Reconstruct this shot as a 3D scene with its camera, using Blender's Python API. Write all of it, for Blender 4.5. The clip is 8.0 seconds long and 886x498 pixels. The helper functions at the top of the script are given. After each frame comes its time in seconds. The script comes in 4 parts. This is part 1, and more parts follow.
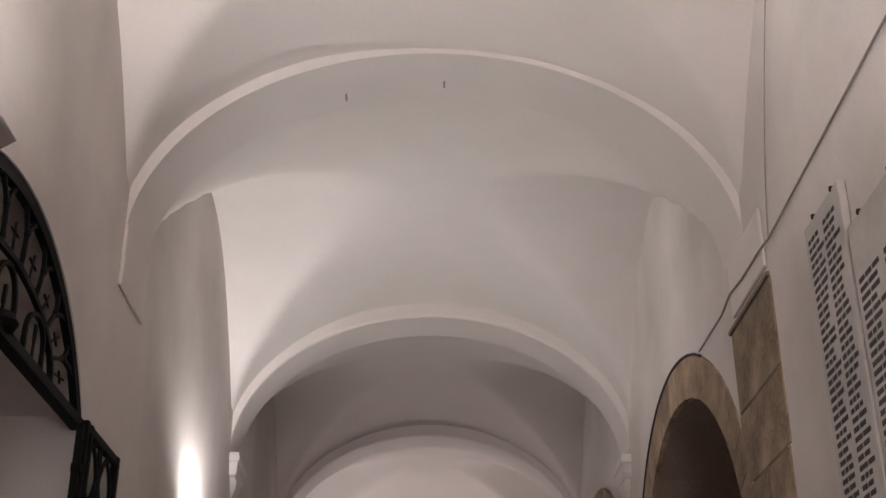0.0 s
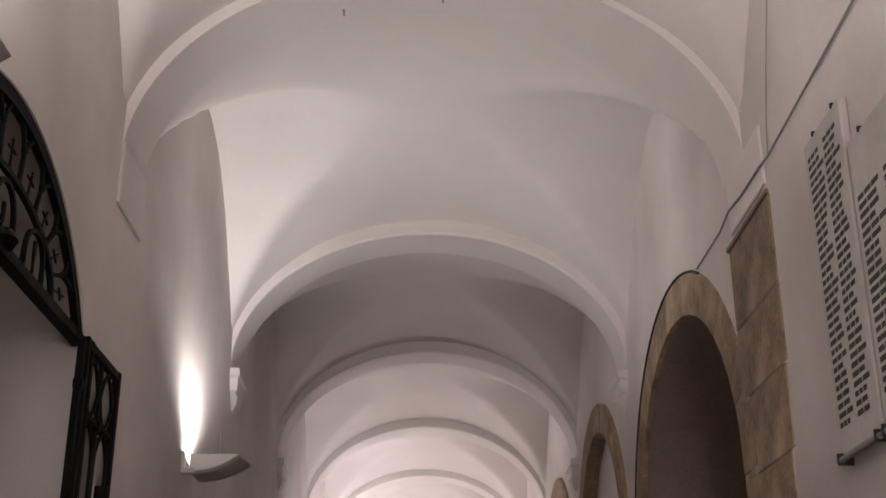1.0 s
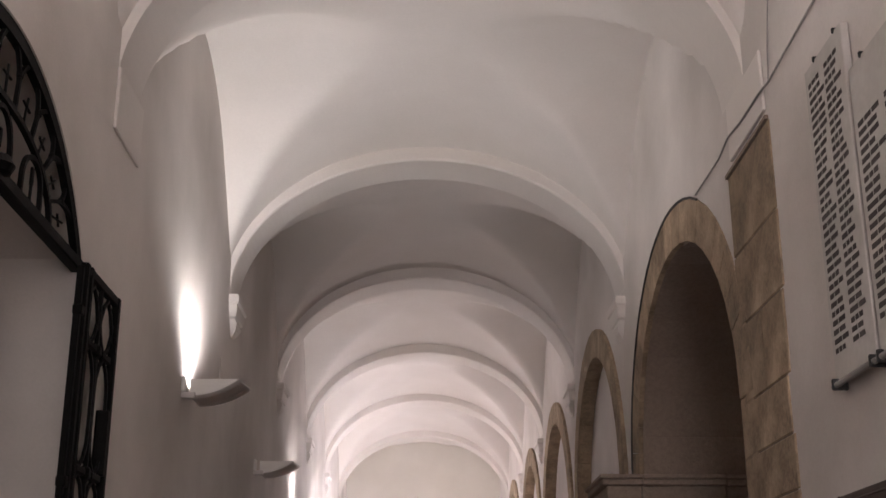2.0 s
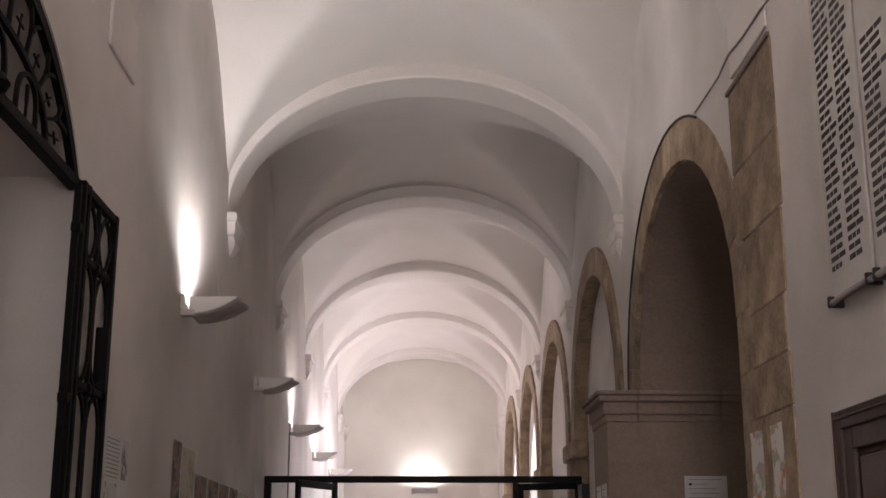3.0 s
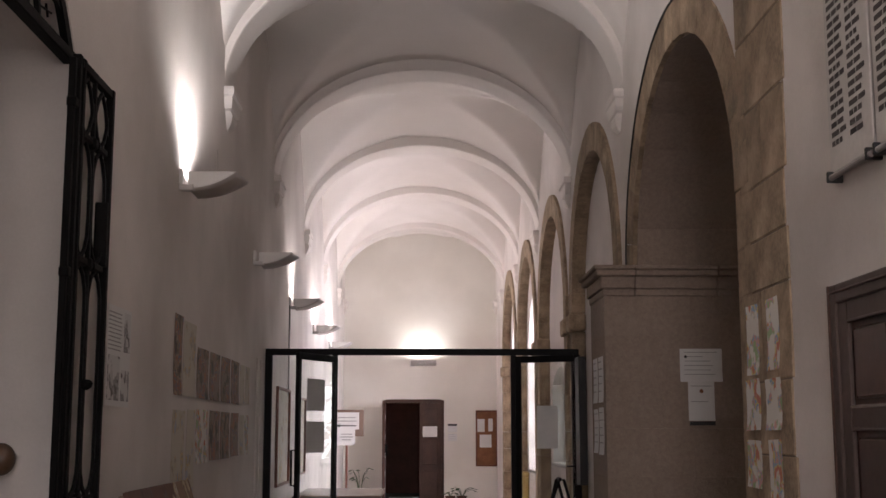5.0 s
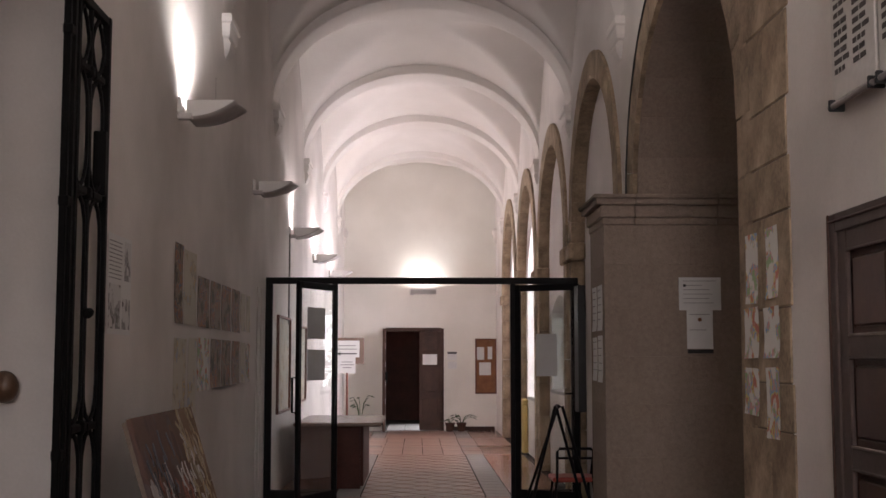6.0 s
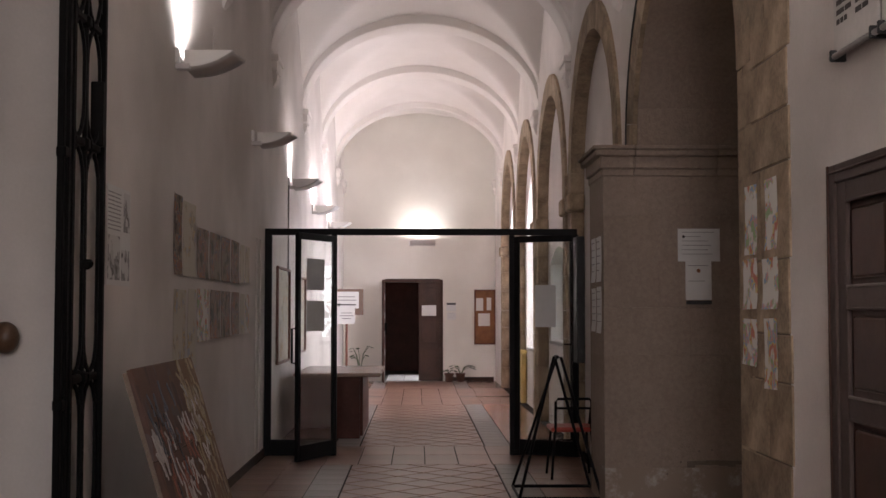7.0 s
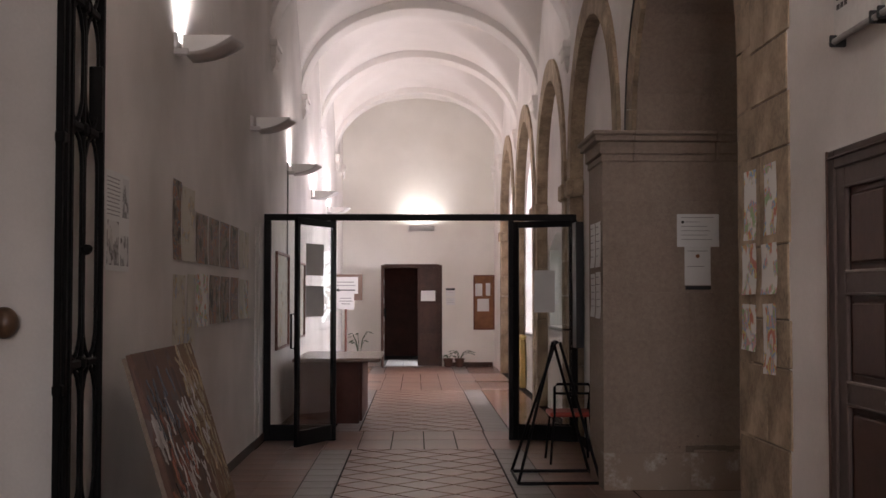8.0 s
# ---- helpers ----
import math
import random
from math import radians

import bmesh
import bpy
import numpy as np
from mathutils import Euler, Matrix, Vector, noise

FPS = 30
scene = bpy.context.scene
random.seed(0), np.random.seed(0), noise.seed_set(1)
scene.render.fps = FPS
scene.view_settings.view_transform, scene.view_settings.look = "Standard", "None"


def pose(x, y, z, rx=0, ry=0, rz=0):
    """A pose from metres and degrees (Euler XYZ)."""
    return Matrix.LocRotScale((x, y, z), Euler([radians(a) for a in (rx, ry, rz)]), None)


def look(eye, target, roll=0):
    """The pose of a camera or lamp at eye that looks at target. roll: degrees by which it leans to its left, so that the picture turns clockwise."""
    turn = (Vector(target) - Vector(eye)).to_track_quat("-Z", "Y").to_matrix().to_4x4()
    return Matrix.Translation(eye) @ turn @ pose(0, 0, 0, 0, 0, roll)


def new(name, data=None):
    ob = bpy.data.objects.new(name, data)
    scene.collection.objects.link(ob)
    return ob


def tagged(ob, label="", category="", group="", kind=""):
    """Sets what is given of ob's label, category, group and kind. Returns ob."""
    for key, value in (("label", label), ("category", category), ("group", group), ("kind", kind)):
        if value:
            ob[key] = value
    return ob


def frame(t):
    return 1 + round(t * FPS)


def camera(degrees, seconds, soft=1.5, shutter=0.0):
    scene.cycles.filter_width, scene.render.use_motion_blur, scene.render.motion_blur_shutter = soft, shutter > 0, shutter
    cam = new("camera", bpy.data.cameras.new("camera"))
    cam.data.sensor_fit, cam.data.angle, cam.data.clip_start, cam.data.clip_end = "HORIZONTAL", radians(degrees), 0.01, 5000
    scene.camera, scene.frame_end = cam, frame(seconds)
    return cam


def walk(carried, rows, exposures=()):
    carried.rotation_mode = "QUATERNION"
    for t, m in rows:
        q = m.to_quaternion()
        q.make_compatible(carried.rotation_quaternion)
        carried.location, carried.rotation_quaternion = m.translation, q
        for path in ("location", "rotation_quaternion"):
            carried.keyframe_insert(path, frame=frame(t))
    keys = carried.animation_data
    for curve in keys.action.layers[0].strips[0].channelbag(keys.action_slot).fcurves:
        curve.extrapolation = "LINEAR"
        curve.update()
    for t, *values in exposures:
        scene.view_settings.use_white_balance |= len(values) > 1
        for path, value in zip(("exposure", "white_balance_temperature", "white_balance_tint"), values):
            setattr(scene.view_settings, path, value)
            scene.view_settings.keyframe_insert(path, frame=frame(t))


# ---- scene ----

# ---------------------------------------------------------------- camera
EYE = 1.55
cam = camera(40.07, 8.0)
ROWS = [
    (0.0, 25.70, -0.85), (0.5, 23.84, -0.89), (1.0, 21.80, -0.92), (1.5, 20.14, -0.95),
    (2.8, 15.20, -1.09),
    (3.0, 14.47, -1.10), (3.5, 12.90, -1.12), (4.0, 11.34, -1.13), (4.5, 9.95, -1.14), (4.7, 9.45, -1.15), (5.8, 5.88, -1.17),
    (6.0, 5.23, -1.17), (6.5, 3.75, -1.20), (7.0, 2.93, -1.21), (7.5, 2.41, -1.23), (8.0, 2.24, -1.25),
]
walk(cam, [(t, pose(0, 0, EYE, 90 + pitch, 0, yaw)) for t, pitch, yaw in ROWS],
     [(0.0, 0.38), (8.0, 0.38)])

# ---------------------------------------------------------------- plan
XL, XR = -1.65, 1.74            # the two long walls
YB, YE = -5.0, 27.1             # behind the camera, end wall
XM, XH = (XL + XR) / 2, (XR - XL) / 2
SPRING, RISE = 4.42, 1.28       # transverse arches
LINES = [-5.0, -1.35, 2.4, 6.2, 10.25, 13.85, 17.6, 21.2, 24.9]
ARCHES = [(8.1, 1.60, 2.85, 1.35), (12.0, 1.47, 2.86, 1.48), (15.72, 1.47, 2.86, 1.48),
          (19.4, 1.47, 2.86, 1.48), (23.1, 1.47, 2.86, 1.48)]
RING = 0.28
DOME = 0.20                     # the webs rise towards the middle of each bay

# ---------------------------------------------------------------- world and light
world = bpy.data.worlds.new("sky")
scene.world = world
world.use_nodes = True
wn = world.node_tree.nodes
sky = wn.new("ShaderNodeTexSky")
sky.sky_type, sky.sun_disc = "NISHITA", False
sky.sun_elevation, sky.sun_rotation = radians(42), radians(150)
world.node_tree.links.new(sky.outputs[0], wn["Background"].inputs[0])
wn["Background"].inputs[1].default_value = 0.15

sun = new("sun", bpy.data.lights.new("sun", "SUN"))
sun.data.energy, sun.data.angle, sun.data.color = 4.0, radians(0.5), (1, 0.95, 0.88)
sun.matrix_world = look((0, 0, 30), (8, -6, 0))

LAMP_Y = [-0.9, 2.95, 8.42, 12.22, 15.65, 19.13, 22.6]
LAMP_ZS = [3.3, 3.36, 3.27, 3.27, 3.18, 3.14, 3.14]
LAMP_ON = [True, True, True, False, True, True, True]
WARM = (1.0, 0.90, 0.895)
NEAR_WARM = (1.0, 0.94, 0.93)
GLOW = dict(zip(LAMP_Y, [175, 192, 102, 0, 40, 58, 74]))


def spot(name, at, target, watts, size, blend, radius=0.03, color=(1.0, 0.93, 0.88)):
    ob = new(name, bpy.data.lights.new(name, "SPOT"))
    d = ob.data
    d.energy, d.spot_size, d.spot_blend, d.shadow_soft_size, d.color = watts, radians(size), blend, radius, color
    ob.matrix_world = look(at, target)
    return ob


for ly, lz, on in zip(LAMP_Y, LAMP_ZS, LAMP_ON):
    if on:
        spot("uplight_glow", (XL + 0.20, ly + 0.01, lz + 0.03), (XL + 0.85, ly + 0.02, 6.0), GLOW[ly], 150 if ly < 18 else 172, 0.8 if ly < 18 else 0.2, 0.02, NEAR_WARM if ly < 9 else WARM)

def area(name, at, target, watts, sx, sy, color):
    ob = new(name, bpy.data.lights.new(name, "AREA"))
    d = ob.data
    d.shape, d.size, d.size_y, d.energy, d.color = "RECTANGLE", sx, sy, watts, color
    ob.matrix_world = look(at, target)
    return ob


for c, a, s, b in ARCHES[3:]:
    area("window_daylight", (2.75, c, 2.2), (0, c, 1.6), 115, 2.0, 2.4, (0.98, 0.90, 1.0))
for ly, lz, on in zip(LAMP_Y, LAMP_ZS, LAMP_ON):
    if on:
        beam = area("uplight_beam", (XL + 0.06, ly, lz + 0.05), (XL + 0.06, ly + 0.01, 6.0), 2.9, 0.07, 0.26, (1.0, 0.96, 0.985))
        beam.matrix_world = pose(XL + 0.06, ly, lz + 0.05, 180, 0, 0)
area("uplight_glow", (0.1, YE - 0.28, 3.14), (0.1, YE - 0.28, 6.0), 11, 0.5, 0.16, NEAR_WARM)
# unseen fill lamp added behind the camera to brighten pier and right wall
rear_fill = area("rear_fill_light", (0.1, YB - 0.1, 3.2), (1.75, 5.0, 2.7), 25, 1.8, 2.2, (1.0, 0.885, 0.91))
rear_fill.data.spread = radians(64)
room = area("room_daylight", (1.9, 28.6, 1.9), (-0.2, 28.3, 0.0), 60, 0.9, 0.7, (0.9, 0.92, 1.0))
room.data.spread = radians(70)


# ---------------------------------------------------------------- materials
def mat(name, base, rough=0.8, vary=0.12, scale=1.2, grain=40.0, bump=0.15, metal=0.0, second=None, rand=0.0, spec=0.4, stain=0.0, lo=0.42, hi=0.85):
    m = bpy.data.materials.new(name)
    m.use_nodes = True
    n, l = m.node_tree.nodes, m.node_tree.links
    p = n["Principled BSDF"]
    p.inputs["Roughness"].default_value, p.inputs["Metallic"].default_value = rough, metal
    p.inputs["Specular IOR Level"].default_value = spec
    tc = n.new("ShaderNodeTexCoord")
    big, fine = n.new("ShaderNodeTexNoise"), n.new("ShaderNodeTexNoise")
    big.inputs["Scale"].default_value, big.inputs["Detail"].default_value = scale, 5
    big.inputs["Roughness"].default_value = 0.6
    fine.inputs["Scale"].default_value, fine.inputs["Detail"].default_value = grain, 4
    for q in (big, fine):
        l.new(tc.outputs["Object"], q.inputs["Vector"])
    mixf = n.new("ShaderNodeMath")
    mixf.operation = "MULTIPLY_ADD"
    l.new(fine.outputs["Fac"], mixf.inputs[0])
    mixf.inputs[1].default_value = 0.35
    l.new(big.outputs["Fac"], mixf.inputs[2])
    ramp = n.new("ShaderNodeValToRGB")
    dark = second or [c * (1 - 2 * vary) for c in base]
    e = ramp.color_ramp.elements
    e[0].position, e[0].color = lo, (*dark, 1)
    e[1].position, e[1].color = hi, (*[min(1, c * (1 + vary)) for c in base], 1)
    l.new(mixf.outputs[0], ramp.inputs[0])
    col = ramp.outputs[0]
    if stain:
        st = n.new("ShaderNodeTexNoise")
        st.inputs["Scale"].default_value, st.inputs["Detail"].default_value = 0.55, 6
        l.new(tc.outputs["Object"], st.inputs["Vector"])
        sr = n.new("ShaderNodeValToRGB")
        sr.color_ramp.elements[0].position, sr.color_ramp.elements[1].position = 0.38, 0.62
        k = 1 - stain
        sr.color_ramp.elements[0].color, sr.color_ramp.elements[1].color = (k, k * 0.99, k * 0.97, 1), (1, 1, 1, 1)
        l.new(st.outputs["Fac"], sr.inputs[0])
        mx = n.new("ShaderNodeMix")
        mx.data_type, mx.blend_type = "RGBA", "MULTIPLY"
        mx.inputs["Factor"].default_value = 1
        l.new(col, mx.inputs["A"]), l.new(sr.outputs[0], mx.inputs["B"])
        col = mx.outputs["Result"]
    if rand:
        oi, hsv, mr = n.new("ShaderNodeObjectInfo"), n.new("ShaderNodeHueSaturation"), n.new("ShaderNodeMapRange")
        mr.inputs["To Min"].default_value, mr.inputs["To Max"].default_value = 1 - rand, 1 + rand
        l.new(oi.outputs["Random"], mr.inputs["Value"]), l.new(mr.outputs[0], hsv.inputs["Value"])
        l.new(col, hsv.inputs["Color"])
        col = hsv.outputs[0]
    l.new(col, p.inputs["Base Color"])
    if bump:
        bp = n.new("ShaderNodeBump")
        bp.inputs["Strength"].default_value, bp.inputs["Distance"].default_value = bump, 0.01
        l.new(mixf.outputs[0], bp.inputs["Height"]), l.new(bp.outputs[0], p.inputs["Normal"])
    return m


def glass_mat(name, tint=(0.96, 0.98, 0.97)):
    m = bpy.data.materials.new(name)
    m.use_nodes = True
    p = m.node_tree.nodes["Principled BSDF"]
    p.inputs["Base Color"].default_value = (*tint, 1)
    p.inputs["Roughness"].default_value, p.inputs["Transmission Weight"].default_value = 0.0, 1.0
    p.inputs["IOR"].default_value = 1.45
    return m


def art_mat(name, colors, scale=6.0, paper=(0.72, 0.7, 0.64), amount=0.5, stretch=(1, 1, 1)):
    """Painted or drawn sheet: patches of colours over paper."""
    m = bpy.data.materials.new(name)
    m.use_nodes = True
    n, l = m.node_tree.nodes, m.node_tree.links
    p = n["Principled BSDF"]
    p.inputs["Roughness"].default_value = 0.7
    tc, mp, oi = n.new("ShaderNodeTexCoord"), n.new("ShaderNodeMapping"), n.new("ShaderNodeObjectInfo")
    l.new(tc.outputs["Object"], mp.inputs["Vector"])
    sc = n.new("ShaderNodeVectorMath")
    sc.operation = "SCALE"
    sc.inputs[0].default_value = (37.0, 91.0, 53.0)
    l.new(oi.outputs["Random"], sc.inputs["Scale"])
    l.new(sc.outputs[0], mp.inputs["Location"])
    mp.inputs["Scale"].default_value = stretch
    no, no2 = n.new("ShaderNodeTexNoise"), n.new("ShaderNodeTexNoise")
    no.inputs["Scale"].default_value, no.inputs["Detail"].default_value = scale, 2
    no2.inputs["Scale"].default_value, no2.inputs["Detail"].default_value = scale * 0.7, 3
    l.new(mp.outputs[0], no.inputs["Vector"]), l.new(mp.outputs[0], no2.inputs["Vector"])
    r = n.new("ShaderNodeValToRGB")
    r.color_ramp.interpolation = "CONSTANT"
    e = r.color_ramp.elements
    k = len(colors)
    e[0].position, e[0].color = 0.0, (*colors[0], 1)
    e[1].position, e[1].color = 0.35 + 0.3 / k, (*colors[1], 1)
    for i in range(2, k):
        q = e.new(0.35 + 0.3 * i / k)
        q.color = (*colors[i], 1)
    l.new(no.outputs["Fac"], r.inputs[0])
    r2 = n.new("ShaderNodeValToRGB")
    r2.color_ramp.elements[0].position = 1 - amount - 0.02
    r2.color_ramp.elements[1].position = 1 - amount + 0.02
    l.new(no2.outputs["Fac"], r2.inputs[0])
    mx = n.new("ShaderNodeMix")
    mx.data_type = "RGBA"
    l.new(r2.outputs[0], mx.inputs["Factor"])
    mx.inputs["A"].default_value = (*paper, 1)
    l.new(r.outputs[0], mx.inputs["B"])
    l.new(mx.outputs["Result"], p.inputs["Base Color"])
    return m


PLASTER = mat("white_plaster", (0.76, 0.71, 0.68), 0.9, 0.05, 0.8, 60, 0.25, stain=0.24)
CREAM = mat("cream_plaster", (0.85, 0.82, 0.765), 0.9, 0.04, 0.8, 60, 0.2, stain=0.08)
VAULT = mat("white_vault_plaster", (0.78, 0.735, 0.705), 0.9, 0.035, 0.6, 50, 0.18, stain=0.08)
SAND = mat("ochre_sandstone", (0.385, 0.29, 0.20), 0.92, 0.26, 5.0, 45, 0.7, rand=0.16, stain=0.3)
GREY = mat("grey_brown_sandstone", (0.295, 0.23, 0.187), 0.9, 0.085, 30.0, 90, 1.0, rand=0.03, stain=0.12)
SALT = mat("salt_stained_sandstone", (0.46, 0.41, 0.36), 0.95, 0.05, 4.5, 40, 0.8, second=(0.31, 0.243, 0.195), rand=0.03, stain=0.12, lo=0.68, hi=0.86)
MORTAR = mat("dark_mortar", (0.17, 0.135, 0.105), 0.95, 0.15, 4, 60, 0.3)
IRON = mat("black_wrought_iron", (0.006, 0.0055, 0.0055), 0.65, 0.2, 5, 60, 0.2, spec=0.12)
STEEL = mat("black_painted_steel", (0.006, 0.0055, 0.006), 0.5, 0.15, 4, 60, 0.05, spec=0.12)
WOOD = mat("dark_brown_wood", (0.06, 0.027, 0.018), 0.5, 0.25, 2.0, 30, 0.15)
GREYWOOD = mat("grey_brown_painted_wood", (0.085, 0.062, 0.055), 0.6, 0.15, 2.0, 40, 0.12, spec=0.2)
BEAD = mat("pale_wood_edge", (0.20, 0.16, 0.145), 0.5, 0.25, 6.0, 60, 0.1)
DESKWOOD = mat("dark_red_desk_wood", (0.075, 0.022, 0.015), 0.5, 0.2, 2.5, 35, 0.06, spec=0.2)
REDWOOD = mat("reddish_brown_wood", (0.17, 0.06, 0.035), 0.42, 0.2, 2.5, 35, 0.1)
HAND = mat("varnished_handrail_wood", (0.10, 0.055, 0.032), 0.35, 0.2, 8, 60, 0.1)
TILE = mat("brown_terracotta_floor", (0.24, 0.14, 0.105), 0.30, 0.14, 1.8, 30, 0.03, rand=0.10, stain=0.12)
TILE2 = mat("pale_stone_floor", (0.25, 0.23, 0.22), 0.42, 0.08, 2.5, 40, 0.03, rand=0.06, stain=0.1)
TILER = mat("red_terracotta_floor", (0.30, 0.14, 0.095), 0.2, 0.12, 1.8, 30, 0.02, rand=0.08, stain=0.1)
GROUT = mat("dark_floor_grout", (0.022, 0.018, 0.016), 0.95, 0.2, 5, 50, 0.1)
SHADE = mat("grey_metal_shade", (0.60, 0.57, 0.56), 0.55, 0.05, 3, 60, 0.03)
SHADEW = mat("white_lamp_enamel", (0.8, 0.78, 0.76), 0.5, 0.03, 3, 60, 0.02)
MARBLE = mat("pale_grey_marble", (0.56, 0.535, 0.51), 0.45, 0.09, 2.2, 25, 0.04, stain=0.1)
INK = mat("dark_engraved_letters", (0.075, 0.065, 0.062), 0.8, 0.1, 5, 50, 0)
PAPER = mat("white_paper", (0.72, 0.71, 0.70), 0.8, 0.03, 4, 60, 0.03)
PAPERG = mat("grey_back_of_paper", (0.55, 0.54, 0.53), 0.8, 0.04, 4, 60, 0.03)
CORK = mat("brown_cork", (0.26, 0.12, 0.06), 0.9, 0.15, 6, 80, 0.2)
RED = mat("red_vinyl_seat", (0.30, 0.045, 0.03), 0.45, 0.1, 6, 70, 0.05)
YELLOW = mat("yellow_plastic", (0.56, 0.40, 0.13), 0.45, 0.06, 4, 60, 0.03)
CLAY = mat("brown_clay_pot", (0.10, 0.045, 0.03), 0.8, 0.1, 8, 70, 0.1)
LEAF = mat("green_leaf", (0.045, 0.085, 0.03), 0.5, 0.2, 9, 60, 0.05)
CABLE = mat("grey_cable", (0.30, 0.28, 0.27), 0.6, 0.1, 6, 60, 0.02)
DARKC = mat("black_cable", (0.03, 0.028, 0.028), 0.6, 0.1, 6, 60, 0.02)
BLACK = mat("black_plastic", (0.02, 0.02, 0.02), 0.5, 0.1, 6, 60, 0.02)
DESKTOP = mat("pale_laminate", (0.21, 0.14, 0.11), 0.25, 0.06, 4, 50, 0.02)
GRASS = mat("garden_ground", (0.09, 0.11, 0.05), 0.95, 0.2, 2, 30, 0.3)
GLASS = glass_mat("clear_glass")
ART = art_mat("children_drawing", [(0.55, 0.2, 0.14), (0.62, 0.52, 0.22), (0.28, 0.4, 0.55), (0.62, 0.35, 0.33), (0.32, 0.45, 0.24)], 13, (0.72, 0.70, 0.66), 0.5)
ARTD = art_mat("dark_reproduction", [(0.07, 0.055, 0.045), (0.22, 0.15, 0.09), (0.12, 0.11, 0.12), (0.36, 0.30, 0.22), (0.30, 0.12, 0.07), (0.13, 0.17, 0.22), (0.36, 0.17, 0.09)], 8, (0.26, 0.21, 0.16), 0.58)
ARTP = art_mat("pale_drawing", [(0.54, 0.48, 0.36), (0.38, 0.34, 0.28), (0.56, 0.43, 0.24), (0.40, 0.41, 0.46)], 9, (0.56, 0.52, 0.44), 0.45)
PRINT = art_mat("grey_photo_print", [(0.16, 0.15, 0.15), (0.35, 0.34, 0.34), (0.25, 0.24, 0.24), (0.5, 0.49, 0.48)], 13, (0.62, 0.61, 0.6), 0.5)
CANVAS = art_mat("brown_painted_canvas", [(0.09, 0.05, 0.04), (0.13, 0.07, 0.055), (0.11, 0.06, 0.05), (0.12, 0.085, 0.08), (0.16, 0.085, 0.055), (0.09, 0.05, 0.04)], 5, (0.13, 0.068, 0.048), 0.5, (1, 1, 0.45))
CANVAS2 = art_mat("ochre_painted_canvas", [(0.12, 0.07, 0.045), (0.3, 0.24, 0.16), (0.2, 0.12, 0.06), (0.42, 0.37, 0.3), (0.16, 0.09, 0.05)], 10, (0.19, 0.115, 0.065), 0.46, (1, 1, 0.35))
LINES_INK = mat("grey_print", (0.30, 0.29, 0.29), 0.8, 0.05, 5, 50, 0)


# ---------------------------------------------------------------- mesh helpers
def finish(name, bm, material, parent=None, label="", smooth=False):
    bmesh.ops.recalc_face_normals(bm, faces=bm.faces[:])
    me = bpy.data.meshes.new(name)
    bm.to_mesh(me)
    bm.free()
    me.materials.append(material)
    if smooth:
        for f in me.polygons:
            f.use_smooth = True
    ob = new(name, me)
    if parent is not None:
        ob.parent = parent
    if label:
        ob["label"] = label
    return ob


def part(name, bm, material, parent, label="", smooth=False):
    return finish(name, bm, material, parent, label, smooth)


def thing(name, at, label, category, group="", kind="", turn=0.0):
    ob = new(name)
    ob.empty_display_size = 0.1
    ob.matrix_basis = pose(*at, 0, 0, turn)
    return tagged(ob, label, category, group, kind)


def box(x0, x1, y0, y1, z0, z1, bevel=0.0, bm=None, segments=1):
    bm = bm or bmesh.new()
    m = Matrix.LocRotScale(((x0 + x1) / 2, (y0 + y1) / 2, (z0 + z1) / 2), None, (abs(x1 - x0), abs(y1 - y0), abs(z1 - z0)))
    vs = bmesh.ops.create_cube(bm, size=1, matrix=m)["verts"]
    if bevel:
        es = list({e for v in vs for e in v.link_edges})
        bmesh.ops.bevel(bm, geom=es, offset=bevel, segments=segments, affect="EDGES", profile=0.5)
    return bm


def tube(points, r, bm=None, sides=8, closed=False, flat=None):
    """A bar along points; flat = (half width across, half depth along x) gives a flat bar in the yz plane."""
    bm = bm or bmesh.new()
    pts = [Vector(p) for p in points]
    rings = []
    n = len(pts)
    for i, p in enumerate(pts):
        a = pts[(i - 1) % n] if (i or closed) else p
        b = pts[(i + 1) % n] if (i < n - 1 or closed) else p
        d = (b - a).normalized()
        u = Vector((1, 0, 0)) if abs(d.x) < 0.9 else Vector((0, 0, 1))
        w = d.cross(u).normalized()
        u = w.cross(d).normalized()
        if flat:
            ring = [bm.verts.new(p + w * flat[0] * sx + u * flat[1] * sy) for sx, sy in ((1, 1), (-1, 1), (-1, -1), (1, -1))]
        else:
            ring = [bm.verts.new(p + (w * math.cos(k) + u * math.sin(k)) * r) for k in [2 * math.pi * j / sides for j in range(sides)]]
        rings.append(ring)
    s = len(rings[0])
    for i in range(n if closed else n - 1):
        a, b = rings[i], rings[(i + 1) % n]
        for j in range(s):
            bm.faces.new((a[j], a[(j + 1) % s], b[(j + 1) % s], b[j]))
    if not closed:
        bm.faces.new(rings[0][::-1]), bm.faces.new(rings[-1])
    return bm


